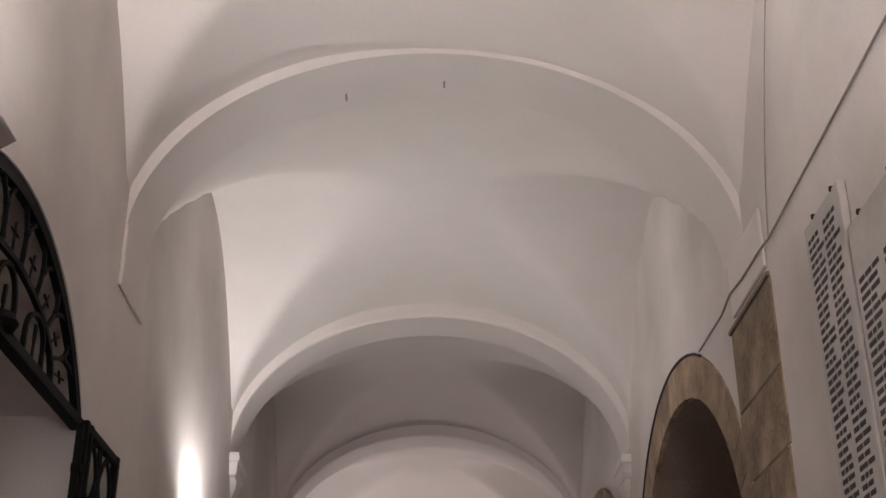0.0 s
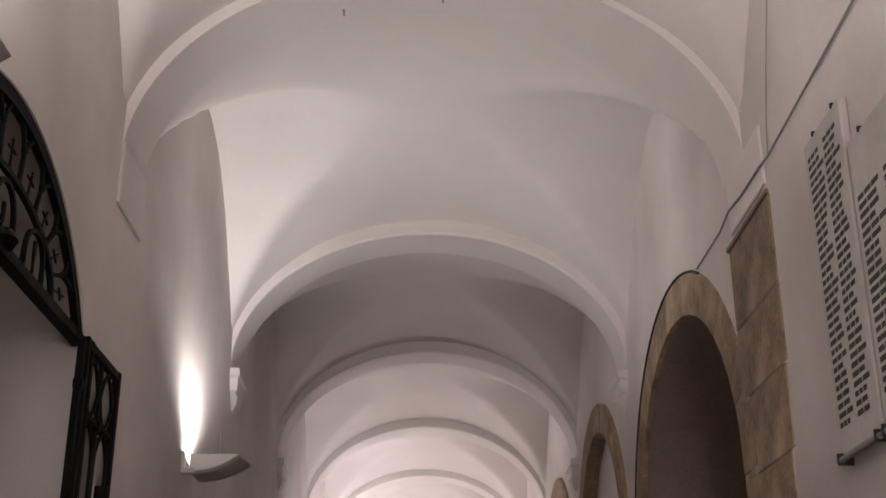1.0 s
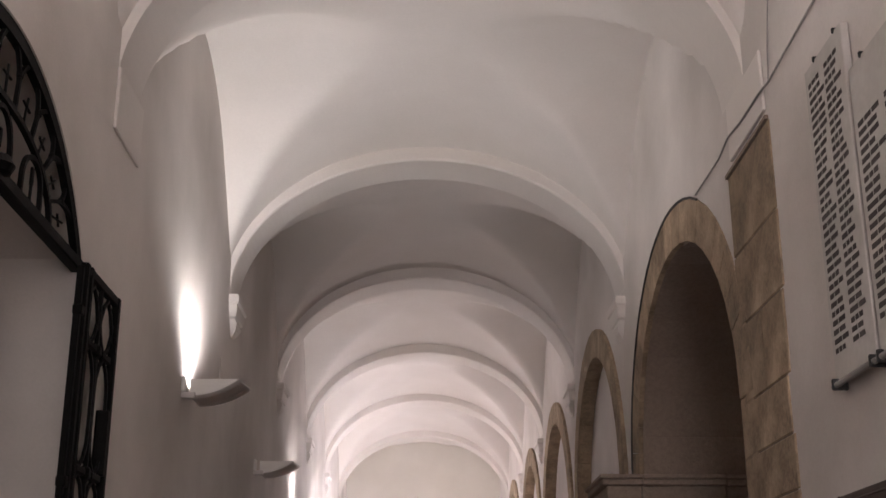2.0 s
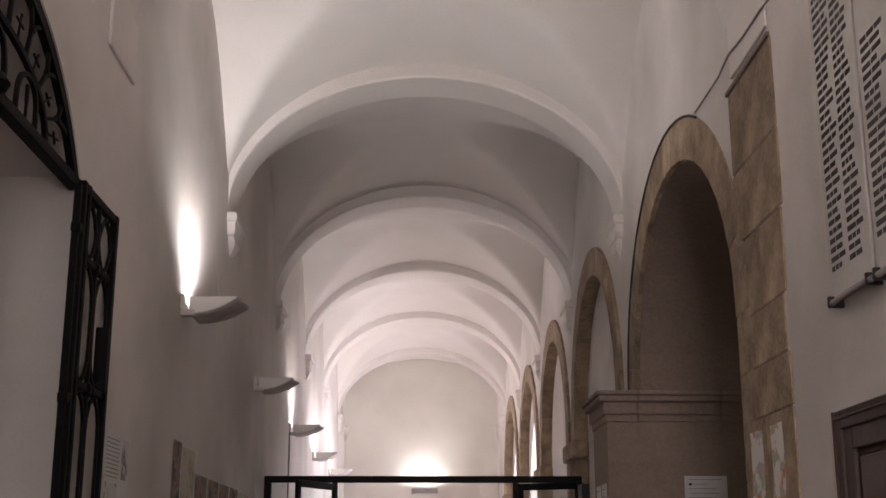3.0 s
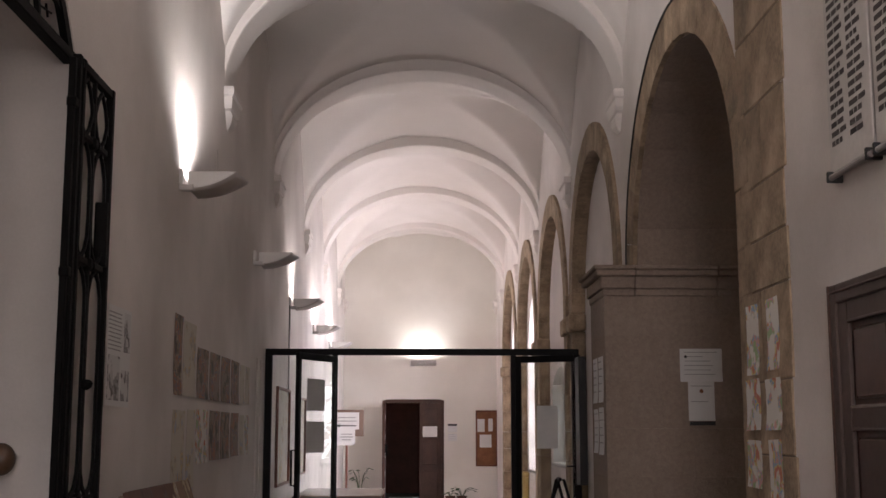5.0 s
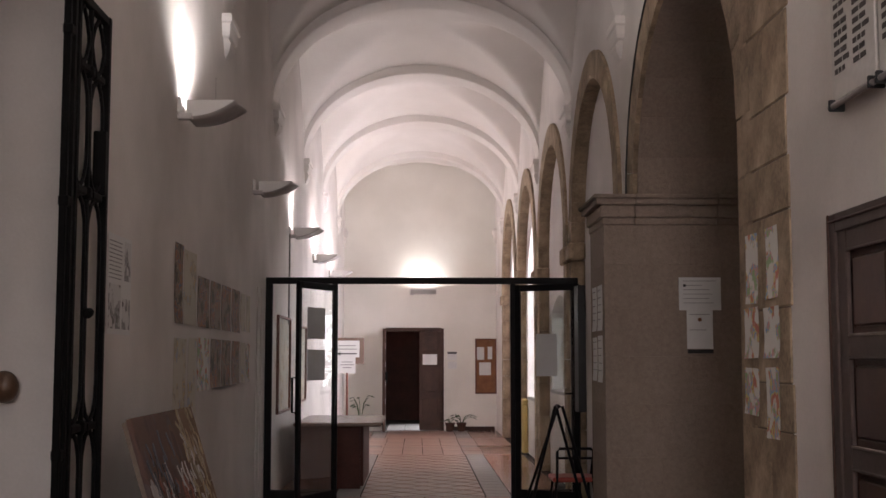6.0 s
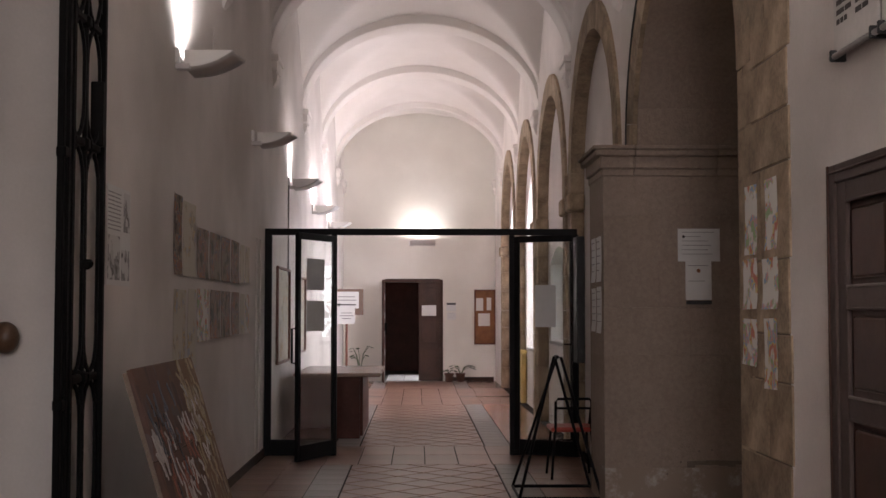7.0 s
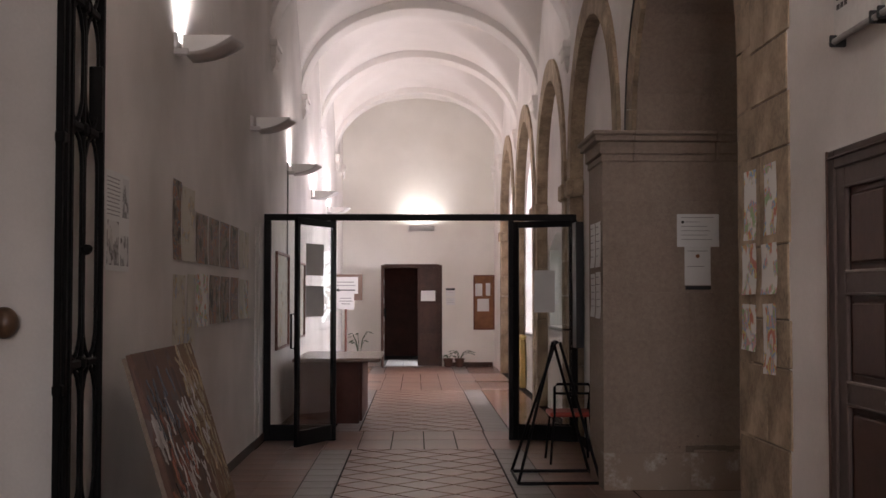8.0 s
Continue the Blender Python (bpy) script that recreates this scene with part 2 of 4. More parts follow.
def panel(outline, x0, x1, axis="x"):
    """A plate with the given outline, (y, z) points for axis x, (x, z) points for axis y, between x0 and x1."""
    bm = bmesh.new()
    place = (lambda a, b: (x0, a, b)) if axis == "x" else (lambda a, b: (a, x0, b))
    vs = [bm.verts.new(place(a, b)) for a, b in outline]
    es = [bm.edges.new((vs[i], vs[(i + 1) % len(vs)])) for i in range(len(vs))]
    bmesh.ops.triangle_fill(bm, edges=es, use_beauty=True)
    got = bmesh.ops.extrude_face_region(bm, geom=bm.faces[:])
    step = Vector((x1 - x0, 0, 0)) if axis == "x" else Vector((0, x1 - x0, 0))
    bmesh.ops.translate(bm, vec=step, verts=[g for g in got["geom"] if isinstance(g, bmesh.types.BMVert)])
    return bm


def lathe(profile, bm=None, steps=20):
    """Turned body from (r, z) points."""
    bm = bm or bmesh.new()
    rows = [[bm.verts.new((r * math.cos(2 * math.pi * k / steps), r * math.sin(2 * math.pi * k / steps), z)) for k in range(steps)] for r, z in profile]
    for a, b in zip(rows, rows[1:]):
        for k in range(steps):
            bm.faces.new((a[k], a[(k + 1) % steps], b[(k + 1) % steps], b[k]))
    bm.faces.new(rows[0][::-1]), bm.faces.new(rows[-1])
    return bm


def structure(ob, label, category):
    return tagged(ob, label, category, kind="structure")


# ---------------------------------------------------------------- floor
structure(finish("floor", box(-5.0, 3.2, YB, YE + 5, -0.2, -0.006), GROUT),
          "dark grout bed under brown terracotta corridor floor", "floor")

# ---------------------------------------------------------------- left wall with the gate opening
GY0, GY1, GZ, GR = 3.25, 5.65, 3.36, 0.62
gr = (1.2 ** 2 + GR ** 2) / (2 * GR)


def gate_arc(extra=0.0, steps=20):
    """Points (y, z) of the segmental head from the near to the far side."""
    c, z = (GY0 + GY1) / 2, GZ + GR - gr
    half = math.asin(1.2 / gr)
    return [(c + (gr + extra) * math.sin(k), z + (gr + extra) * math.cos(k)) for k in [-half + 2 * half * i / steps for i in range(steps + 1)]]


outline = [(YB, -0.1), (GY0, -0.1)] + gate_arc() + [(GY1, -0.1), (YE + 0.3, -0.1), (YE + 0.3, 6.5), (YB, 6.5)]
structure(finish("wall_west", panel(outline, XL, XL - 0.4), PLASTER), "white plastered long wall with stains and uplights", "wall")
structure(finish("wall_stair_far", box(-5.0, XL - 0.4, GY1 - 0.004, GY1 + 0.25, -0.1, 6.4), PLASTER), "plain white plastered side wall of the stair passage", "wall")
structure(finish("wall_stair_near", box(-5.0, XL - 0.4, GY0 - 0.25, GY0, -0.1, 6.4), PLASTER), "plain white plastered near wall of the stair passage", "wall")
structure(finish("wall_stair_back", box(-5.2, -5.0, GY0 - 0.25, GY1 + 0.25, -0.1, 6.4), PLASTER), "plain white plastered back wall of the stair passage", "wall")
structure(finish("ceiling_stair", box(-5.2, XL - 0.4, GY0 - 0.25, GY1 + 0.25, 5.2, 5.4), PLASTER), "white plaster ceiling of the stair passage", "ceiling")

# ---------------------------------------------------------------- right wall with its arcade
XB = 2.84


def ellipse(c, a, s, b, extra=0.0, steps=24):
    return [(c - (a + extra) * math.cos(math.pi * i / steps), s + (b + extra) * math.sin(math.pi * i / steps)) for i in range(steps + 1)]


outline = [(YB, -0.1)]
for c, a, s, b in ARCHES:
    outline += [(c - a - RING, -0.1)] + ellipse(c, a, s, b, RING) + [(c + a + RING, -0.1)]
outline += [(YE + 0.3, -0.1), (YE + 0.3, 6.5), (YB, 6.5)]
structure(finish("wall_east", panel(outline, XR, XB), PLASTER), "white plastered long wall with a stone arcade", "wall")
structure(finish("wall_arcade_back", box(XB, XB + 0.2, 5.5, 10.6, -0.1, 4.8), GREY), "dark stone wall closing the first arch", "wall")

# ---------------------------------------------------------------- end wall, wall behind
outline = [(-5.0, -0.1), (-0.74, -0.1), (-0.74, 2.26), (0.56, 2.26), (0.56, -0.1), (3.2, -0.1), (3.2, 6.5), (-5.0, 6.5)]
structure(finish("wall_north", panel(outline, YE, YE + 0.3, "y"), CREAM), "white plastered end wall lit by an uplight", "wall")
# unseen wall; its opening is invented to let the rear fill lamp in
structure(finish("wall_south", panel([(-5.2, -0.1), (-1.1, -0.1), (-1.1, 4.5), (1.3, 4.5), (1.3, -0.1), (3.2, -0.1), (3.2, 6.5), (-5.2, 6.5)], YB - 0.3, YB, "y"), PLASTER), "unseen plain white wall behind the camera, opening added for a fill lamp", "wall")
# room past the end door
structure(finish("wall_room_west", box(-2.2, -2.0, YE + 0.3, 32, -0.1, 3.6), PLASTER), "plain white wall of the room beyond", "wall")
structure(finish("wall_room_north", box(-2.2, 2.4, 32, 32.2, -0.1, 3.6), DESKWOOD), "dark panelled wall of the room beyond", "wall")
structure(finish("ceiling_room", box(-2.2, 2.4, YE + 0.3, 32.2, 3.4, 3.6), PLASTER), "plain white ceiling of the room beyond", "ceiling")
structure(finish("wall_room_east", box(2.0, 2.2, YE + 0.3, 32, -0.1, 3.6), PLASTER), "plain white wall of the room beyond", "wall")


# ---------------------------------------------------------------- vaults
def vault():
    bm = bmesh.new()
    lines = LINES + [YE + 1.5]
    nx, ny = 72, 44
    for bay, (y0, y1) in enumerate(zip(lines, lines[1:])):
        mid, half = (y0 + y1) / 2, (y1 - y0) / 2 - 0.1
        grid = []
        for j in range(ny + 1):
            y = min(y0 + (y1 - y0) * j / ny, YE + 0.1)
            s = min(1.0, abs(y - mid) / half)
            h2 = SPRING + 1.55 * (1 - s * s)
            row = []
            for i in range(nx + 1):
                u = -math.cos(math.pi * i / nx)
                lift = -0.006 + 0.08 * max(0.0, -u) if bay == 2 else 0.085
                h1 = SPRING + 0.01 + (RISE + lift + DOME * (1 - s * s)) * math.sqrt(max(0.0, 1 - u * u))
                d = h1 - h2
                z = (h1 + h2 + math.sqrt(d * d + 0.00008)) / 2
                q = Vector((u * 1.7, y, z))
                z += 0.010 * noise.noise(q * 1.3) + 0.006 * noise.noise(q * 3.1)
                row.append(bm.verts.new((XM + u * (XH + 0.06), y, z)))
            grid.append(row)
        for a, b in zip(grid, grid[1:]):
            for i in range(nx):
                bm.faces.new((a[i], a[i + 1], b[i + 1], b[i]))
    bmesh.ops.remove_doubles(bm, verts=bm.verts[:], dist=0.0005)
    got = bmesh.ops.extrude_face_region(bm, geom=bm.faces[:], use_keep_orig=True)
    bmesh.ops.translate(bm, vec=(0, 0, 0.14), verts=[g for g in got["geom"] if isinstance(g, bmesh.types.BMVert)])
    return bm


v = structure(finish("ceiling", vault(), VAULT, smooth=True), "white plastered groin vaults of the corridor", "ceiling")
structure(finish("ceiling_top", box(-2.3, 3.0, YB - 0.3, YE + 0.3, 6.5, 6.6), PLASTER), "flat plaster slab above the vaults", "ceiling")


def transverse_arch(y, e=0.015):
    """Shallow plastered band under the vault, with softened edges."""
    bm = bmesh.new()
    w, t = 0.24, 0.70
    section = [(-w, t), (-w, e), (-w + e, 0), (w - e, 0), (w, e), (w, t)]
    n = 72
    rows = []
    for i in range(n + 1):
        k = math.pi * i / n
        row = []
        for dy, dr in section:
            row.append(bm.verts.new((XM - (XH + 0.005 + dr * 0.5) * math.cos(k), y + dy, SPRING + (RISE + dr) * math.sin(k))))
        rows.append(row)
    for a, b in zip(rows, rows[1:]):
        for j in range(len(section) - 1):
            bm.faces.new((a[j], a[j + 1], b[j + 1], b[j]))
        bm.faces.new((a[-1], a[0], b[0], b[-1]))
    bm.faces.new(rows[0]), bm.faces.new(rows[-1][::-1])
    ob = finish("trim_transverse_arch", bm, VAULT, smooth=False)
    return structure(ob, "white plastered transverse arch band under the vault", "arch")


for y in LINES[1:]:
    transverse_arch(y, 0.003 if y == 6.2 else 0.015)


def corbel(x, y, side):
    """Moulded bracket under an arch foot: slab, hollow body, small pendant; side +1 faces to +x."""
    bm = bmesh.new()
    prof = [(0.075, 0.25, 0.03), (0.085, 0.26, 0.0), (0.085, 0.26, -0.04), (0.07, 0.24, -0.055), (0.066, 0.22, -0.12), (0.06, 0.20, -0.15),
            (0.045, 0.16, -0.165), (0.06, 0.14, -0.20), (0.045, 0.10, -0.25), (0.01, 0.05, -0.30)]
    rows = []
    for d, w, z in prof:
        rows.append([bm.verts.new((x + side * q, y + v, SPRING + z)) for q, v in ((-0.02, -w), (d, -w), (d, w), (-0.02, w))])
    for p, q in zip(rows, rows[1:]):
        for k in range(4):
            bm.faces.new((p[k], p[(k + 1) % 4], q[(k + 1) % 4], q[k]))
    bm.faces.new(rows[0]), bm.faces.new(rows[-1][::-1])
    return structure(finish("trim_corbel", bm, VAULT), "white plastered moulded corbel under an arch foot", "corbel")


structure(finish("trim_arch_foot", box(XL, XL + 0.018, 5.95, 6.52, 4.19, 4.55, 0.006), VAULT), "plain white plastered foot of an arch", "corbel")
structure(finish("trim_arch_foot", box(XR - 0.018, XR, 5.6, 6.3, 4.16, 4.5, 0.006), VAULT), "plain white plastered foot of an arch", "corbel")
for y in LINES[4:] + [YE - 0.2]:
    corbel(XL, y, 1)
    corbel(XR, y, -1)


# ---------------------------------------------------------------- arcade fillings and windows
def infill(c, glazed, number):
    x0, x1 = 1.86, 2.14
    y0, y1 = c - 1.75, c + 1.75
    if glazed:
        wy0, wy1, wz0, wz1 = (c - 0.72, c + 1.2, 1.15, 2.2) if number == 1 else (c - 0.72, c + 1.2, 0.95, 2.95)
        up = 0.2 if number == 1 else 0.8
        wc, wh, hh = (wy0 + wy1) / 2, (wy1 - wy0) / 2, wz1 - wz0
        rise = [(wy0 + (wy1 - wy0) * i / 16, wz1 + up * math.sin(math.pi * i / 16)) for i in range(17)]
        bm = panel([(y0, -0.1), (y0, 4.75), (wc, 4.75)] + [rise[8]] + rise[7::-1] + [(wy0, wz0), (wc, wz0), (wc, -0.1)], x0, x1)
        bm2 = panel([(wc, 4.75), (y1, 4.75), (y1, -0.1), (wc, -0.1), (wc, wz0), (wy1, wz0)] + rise[:7:-1], x0, x1)
        structure(finish("wall_arch_infill", bm, PLASTER), "white plastered infill wall of an arch, with window", "wall")
        structure(finish("wall_arch_infill", bm2, PLASTER), "white plastered infill wall of an arch, with window", "wall")
        win = structure(thing(f"window_{number}", (x1 - 0.08, wc, wz0), "arched window with slender white wooden frame", "window"), "arched window with slender white wooden frame", "window")
        edge = [(0, -wh + 0.02, 0.02)] + [(0, y - wc, z - wz0 - 0.02) for y, z in rise] + [(0, wh - 0.02, 0.02)]
        part("window_frame", tube(edge, 0.03, closed=True, flat=(0.03, 0.03)), SHADEW, win)
        part("mullion", box(-0.025, 0.025, -0.025, 0.025, 0, hh + up - 0.03), SHADEW, win)
        part("transom", box(-0.02, 0.02, -wh, wh, hh - 0.03, hh + 0.02), SHADEW, win)
        for sy in (-1, 1):
            g = part("pane", box(-0.003, 0.003, min(sy * 0.03, sy * (wh - 0.02)), max(sy * 0.03, sy * (wh - 0.02)), 0.05, hh - 0.03), GLASS, win)
            g.visible_shadow = False
        part("window_sill", box(-0.22, 0.06, -wh - 0.05, wh + 0.05, -0.05, -0.005, 0.008), TILE2, win)
    else:
        structure(finish("wall_arch_infill", box(x0, x1, y0, y1, -0.1, 4.75), PLASTER), "plain white plastered infill of an arch", "wall")


for k, (c, a, s, b) in enumerate(ARCHES[1:]):
    infill(c, k > 0, k)

# garden seen through the windows
structure(finish("ground", box(3.2, 60, -30, 70, -0.5, -0.15), GRASS), "garden ground outside the windows", "ground")
# emissive panel added past the hedge for a bright reflection in the glass leaf
glow = bpy.data.materials.new("glowing_sky_panel")
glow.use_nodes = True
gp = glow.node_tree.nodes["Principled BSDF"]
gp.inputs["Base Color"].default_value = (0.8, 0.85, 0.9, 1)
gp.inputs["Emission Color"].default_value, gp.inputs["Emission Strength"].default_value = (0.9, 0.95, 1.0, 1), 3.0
structure(finish("backdrop", box(10.0, 10.1, 14.0, 27.0, -0.2, 9.0), glow), "glowing panel standing in for bright sky behind the garden", "backdrop")
rng = random.Random(4)
verts, faces = [], []
for i in range(9000):
    p = Vector((6.2 + rng.random() * 1.6, 11 + rng.random() * 15, 0.1 + 4.6 * rng.random() ** 0.8))
    if noise.noise(p * 0.9) < -0.12:
        continue
    d = Euler((rng.random() * 6, rng.random() * 6, rng.random() * 6)).to_matrix()
    k = len(verts)
    s = 0.05 + 0.06 * rng.random()
    verts += [p + d @ Vector(q) * s for q in ((-1, 0, 0), (0, -0.45, 0.1), (1, 0, 0), (0, 0.45, 0.1))]
    faces.append((k, k + 1, k + 2, k + 3))
me = bpy.data.meshes.new("hedge")
me.from_pydata(verts, [], faces)
me.materials.append(LEAF)
tagged(new("hedge", me), "dense green garden shrubs outside the windows", "hedge", kind="stuff")

# ---------------------------------------------------------------- iron lunette over the gate opening
lun = thing("lunette_grille", (XL - 0.025, (GY0 + GY1) / 2, GZ), "black wrought-iron lunette grille with pointed loops and spear tips", "grille")
arc = [(0, y - (GY0 + GY1) / 2, z - GZ) for y, z in gate_arc(-0.035, 36)]
part("outer_arc", tube(arc, 0, flat=(0.03, 0.018)), IRON, lun)
part("bottom_bar", box(-0.03, 0.03, -1.2, 1.2, -0.07, -0.01, 0.006), IRON, lun)
inner = [(0, 0.7 * -math.cos(math.pi * i / 24), 0.29 * math.sin(math.pi * i / 24)) for i in range(25)]
part("inner_arc", tube(inner, 0, flat=(0.014, 0.012)), IRON, lun)
for yc in (-0.42, 0.0, 0.42):
    top = 0.25 if yc == 0 else 0.20
    loop = [(0, yc - 0.13 * math.cos(math.pi * i / 16), 0.04 + (top - 0.04) * math.sin(math.pi * i / 16) ** 0.7) for i in range(17)]
    part("round_loop", tube([(0, yc - 0.13, -0.01)] + loop + [(0, yc + 0.13, -0.01)], 0, flat=(0.010, 0.010)), IRON, lun)
    part("spear_stem", tube([(0, yc, -0.01), (0, yc, 0.10)], 0.007, sides=6), IRON, lun)
    part("spear_tip", tube([(0, yc, 0.08), (0, yc, 0.11), (0, yc, 0.16)], 0, flat=(0.012, 0.006)), IRON, lun)


def lunette_point(k, f):
    """Point between the inner arc (f = 0) and the outer arc (f = 1), k from 0 to 1 along them."""
    i = Vector((0, -0.7 * math.cos(math.pi * k), 0.29 * math.sin(math.pi * k)))
    j = k * 36
    o = Vector(arc[int(j)]).lerp(Vector(arc[min(36, int(j) + 1)]), j - int(j))
    return i.lerp(o, f)


N = 9
for i in range(N):
    k0, k1 = i / N, (i + 1) / N
    km = (k0 + k1) / 2
    # small cross standing on the inner arc, half way between two forks
    part("cross_stem", tube([lunette_point(km, 0.0), lunette_point(km, 0.52)], 0.006, sides=6), IRON, lun)
    part("cross_bar", tube([lunette_point(km - 0.020, 0.36), lunette_point(km + 0.020, 0.36)], 0.006, sides=6), IRON, lun)
    if i:
        part("fork_stem", tube([lunette_point(k0, 0.0), lunette_point(k0, 0.55)], 0, flat=(0.009, 0.009)), IRON, lun)
        for sign in (-1, 1):
            bow = [lunette_point(k0 + sign * 0.036 * f ** 1.6, 0.52 + 0.46 * f) for f in [j / 6 for j in range(7)]]
            part("fork_arm", tube(bow, 0, flat=(0.010, 0.009)), IRON, lun)
        tip = lunette_point(k0, 0.60)
        part("collar", box(tip.x - 0.012, tip.x + 0.012, tip.y - 0.018, tip.y + 0.018, tip.z - 0.014, tip.z + 0.014, 0.005), IRON, lun)
part("boss", lathe([(0.02, -0.05), (0.06, -0.03), (0.075, 0.0), (0.05, 0.04), (0.02, 0.05)]), IRON, lun)
part("stud", lathe([(0.012, 0), (0.014, 0.02), (0.016, 0.035), (0.008, 0.05)], steps=10), IRON, lun).location = (0.0, 0.08, 0.60)


# ---------------------------------------------------------------- folding iron gate, open against the wall
def gate_leaf(at, width, height, label):
    g = thing("iron_gate_leaf", at, label, "gate", "folding gate leaves")
    for y in (0.0, width - 0.04):
        part("stile", box(-0.02, 0.02, y, y + 0.04, 0, height, 0.004), IRON, g)
    for z in (0.0, 0.42, height - 0.05):
        part("rail", box(-0.018, 0.018, 0.05, width - 0.05, z, z + 0.045, 0.004), IRON, g)
    cols = 2
    step = (width - 0.1) / cols
    y = 0.05 + step
    part("bar", box(-0.011, 0.011, y - 0.011, y + 0.011, 0.46, height - 0.05), IRON, g)
    zs = [0.47, 1.2, 2.33, 2.93, height - 0.06]
    for c in range(cols):
        yc = 0.05 + step * (c + 0.5)
        for z0, z1 in zip(zs, zs[1:]):
            h, m, r = (z1 - z0) / 2, (z0 + z1) / 2, step * 0.42
            side = [(-1, h - 0.2), (-0.93, h - 0.13), (-0.6, h - 0.06), (0, h * 0.97)]
            side += [(-p, q) for p, q in side[-2::-1]]
            pts = [(0, yc + r * p, m + q) for p, q in side] + [(0, yc - r * p, m - q) for p, q in side]
            part("oval_loop", tube(pts, 0, closed=True, flat=(0.009, 0.008)), IRON, g)
    for z in zs[1:-1]:
        part("rosette", box(-0.025, 0.025, y - 0.035, y + 0.035, z - 0.035, z + 0.035, 0.015), IRON, g)
        for c in range(cols):
            yc = 0.05 + step * (c + 0.5)
            part("collar", box(-0.02, 0.02, yc - step * 0.3, yc + step * 0.3, z - 0.02, z + 0.02, 0.008), IRON, g)
    return g


g2 = gate_leaf((XL + 0.035, 5.57, 0.03), 0.66, 3.29, "black wrought-iron gate leaf with oval loops, folded open against the wall")
part("folded_stile", box(-0.02, 0.02, 0.075, 0.11, 0.0, 3.29, 0.004), IRON, g2)
part("lock_box", box(-0.035, 0.03, 0.55, 0.60, 2.35, 2.68, 0.005), IRON, g2)
part("latch_knob", lathe([(0.012, 0), (0.03, 0.015), (0.035, 0.035), (0.02, 0.05)], steps=12), IRON, g2, "worn round latch knob").location = (0.02, 0.32, 1.72)
hp = thing("gate_post", (XL + 0.03, 5.53, 0), "black iron hinge post of the gate with hinge straps", "gate post")
part("post", box(-0.016, 0.016, -0.014, 0.02, 0, 3.29, 0.004), IRON, hp)
for z in (0.45, 1.1, 2.25, 3.05):
    part("hinge", box(-0.02, 0.026, -0.018, 0.041, z, z + 0.05, 0.006), IRON, hp)

# handrail in the stair passage
hr = thing("handrail", (-1.875, GY1 - 0.075, 1.43), "varnished wooden handrail with a rounded scrolled end", "handrail")
part("rail", tube([(-1.6, 0, 0.12), (-0.4, 0, 0.03), (-0.1, 0, 0.0), (-0.02, 0, -0.01)], 0.04, sides=14), HAND, hr, smooth=True)
bm = bmesh.new()
bmesh.ops.create_uvsphere(bm, u_segments=20, v_segments=12, radius=0.07, matrix=Matrix.Diagonal((0.95, 0.75, 1.05, 1)))
part("scroll_end", bm, HAND, hr, smooth=True)
for dx in (-0.4, -1.3):
    part("bracket", tube([(dx, 0, 0.0), (dx, 0.075, -0.05)], 0.01), IRON, hr)


# ---------------------------------------------------------------- wall uplights
def uplight(at, lit, turn=0.0):
    u = thing("wall_uplight", at, "grey metal wall uplight with curved tray shade, " + ("lit" if lit else "switched off"), "wall lamp", "wall uplights", turn=turn)
    mount = part("mount", box(0.0, 0.025, -0.20, -0.13, -0.03, 0.075, 0.005), SHADEW, u, "small white mounting box")
    part("arm", box(0.0, 0.10, -0.195, -0.13, -0.075, -0.032, 0.006), SHADE, mount)
    n = 14
    prof = [(0.06 + 0.33 * k / n, 0.06 - 0.115 * (1 - (k / n) ** 2.2)) for k in range(n + 1)]
    bm = bmesh.new()
    rows = [[bm.verts.new((x + (0.03 if y > 0 else 0) * (x - 0.06) / 0.33, y, z)) for x, z in prof] for y in (-0.18, -0.06, 0.07, 0.20)]
    for a, b in zip(rows, rows[1:]):
        for k in range(n):
            bm.faces.new((a[k], a[k + 1], b[k + 1], b[k]))
    sh = part("shade", bm, SHADE, u, smooth=True)
    md = sh.modifiers.new("thickness", "SOLIDIFY")
    md.thickness, md.offset = 0.010, 0
    for y in (-0.186, 0.200):
        bm = bmesh.new()
        faces = []
        for dy in (0, 0.006):
            vs = [bm.verts.new((x, y + dy, z)) for x, z in prof] + [bm.verts.new((0.06, y + dy, 0.058))]
            faces.append(vs)
            bm.faces.new(vs)
        for k in range(len(vs)):
            bm.faces.new((faces[0][k], faces[0][(k + 1) % len(vs)], faces[1][(k + 1) % len(vs)], faces[1][k]))
        part("cheek", bm, SHADEW, u, "white side cheek")
    return u


for ly, lz, on in zip(LAMP_Y, LAMP_ZS, LAMP_ON):
    uplight((XL, ly, lz), on)
uplight((0.1, YE, 3.06), True, -90).scale = (0.8, 1.45, 0.8)

# ---------------------------------------------------------------- door in the right wall
dd = structure(thing("door_1", (XR, 4.935, 0), "grey-brown panelled wooden door in a moulded frame, closed", "door"), "grey-brown panelled wooden door in a moulded frame, closed", "door")
DW = 1.15
part("frame_side", box(-0.035, 0.02, -0.02, 0.07, 0, 2.15, 0.006), GREYWOOD, dd)
part("frame_side", box(-0.035, 0.02, -DW - 0.07, -DW + 0.02, 0, 2.15, 0.006), GREYWOOD, dd)
part("frame_head", box(-0.036, 0.02, -DW + 0.02, -0.02, 2.07, 2.15, 0.006), GREYWOOD, dd)
leaf = part("door_leaf", box(-0.004, 0.0, -DW + 0.02, -0.02, 0.01, 2.11), WOOD, dd)
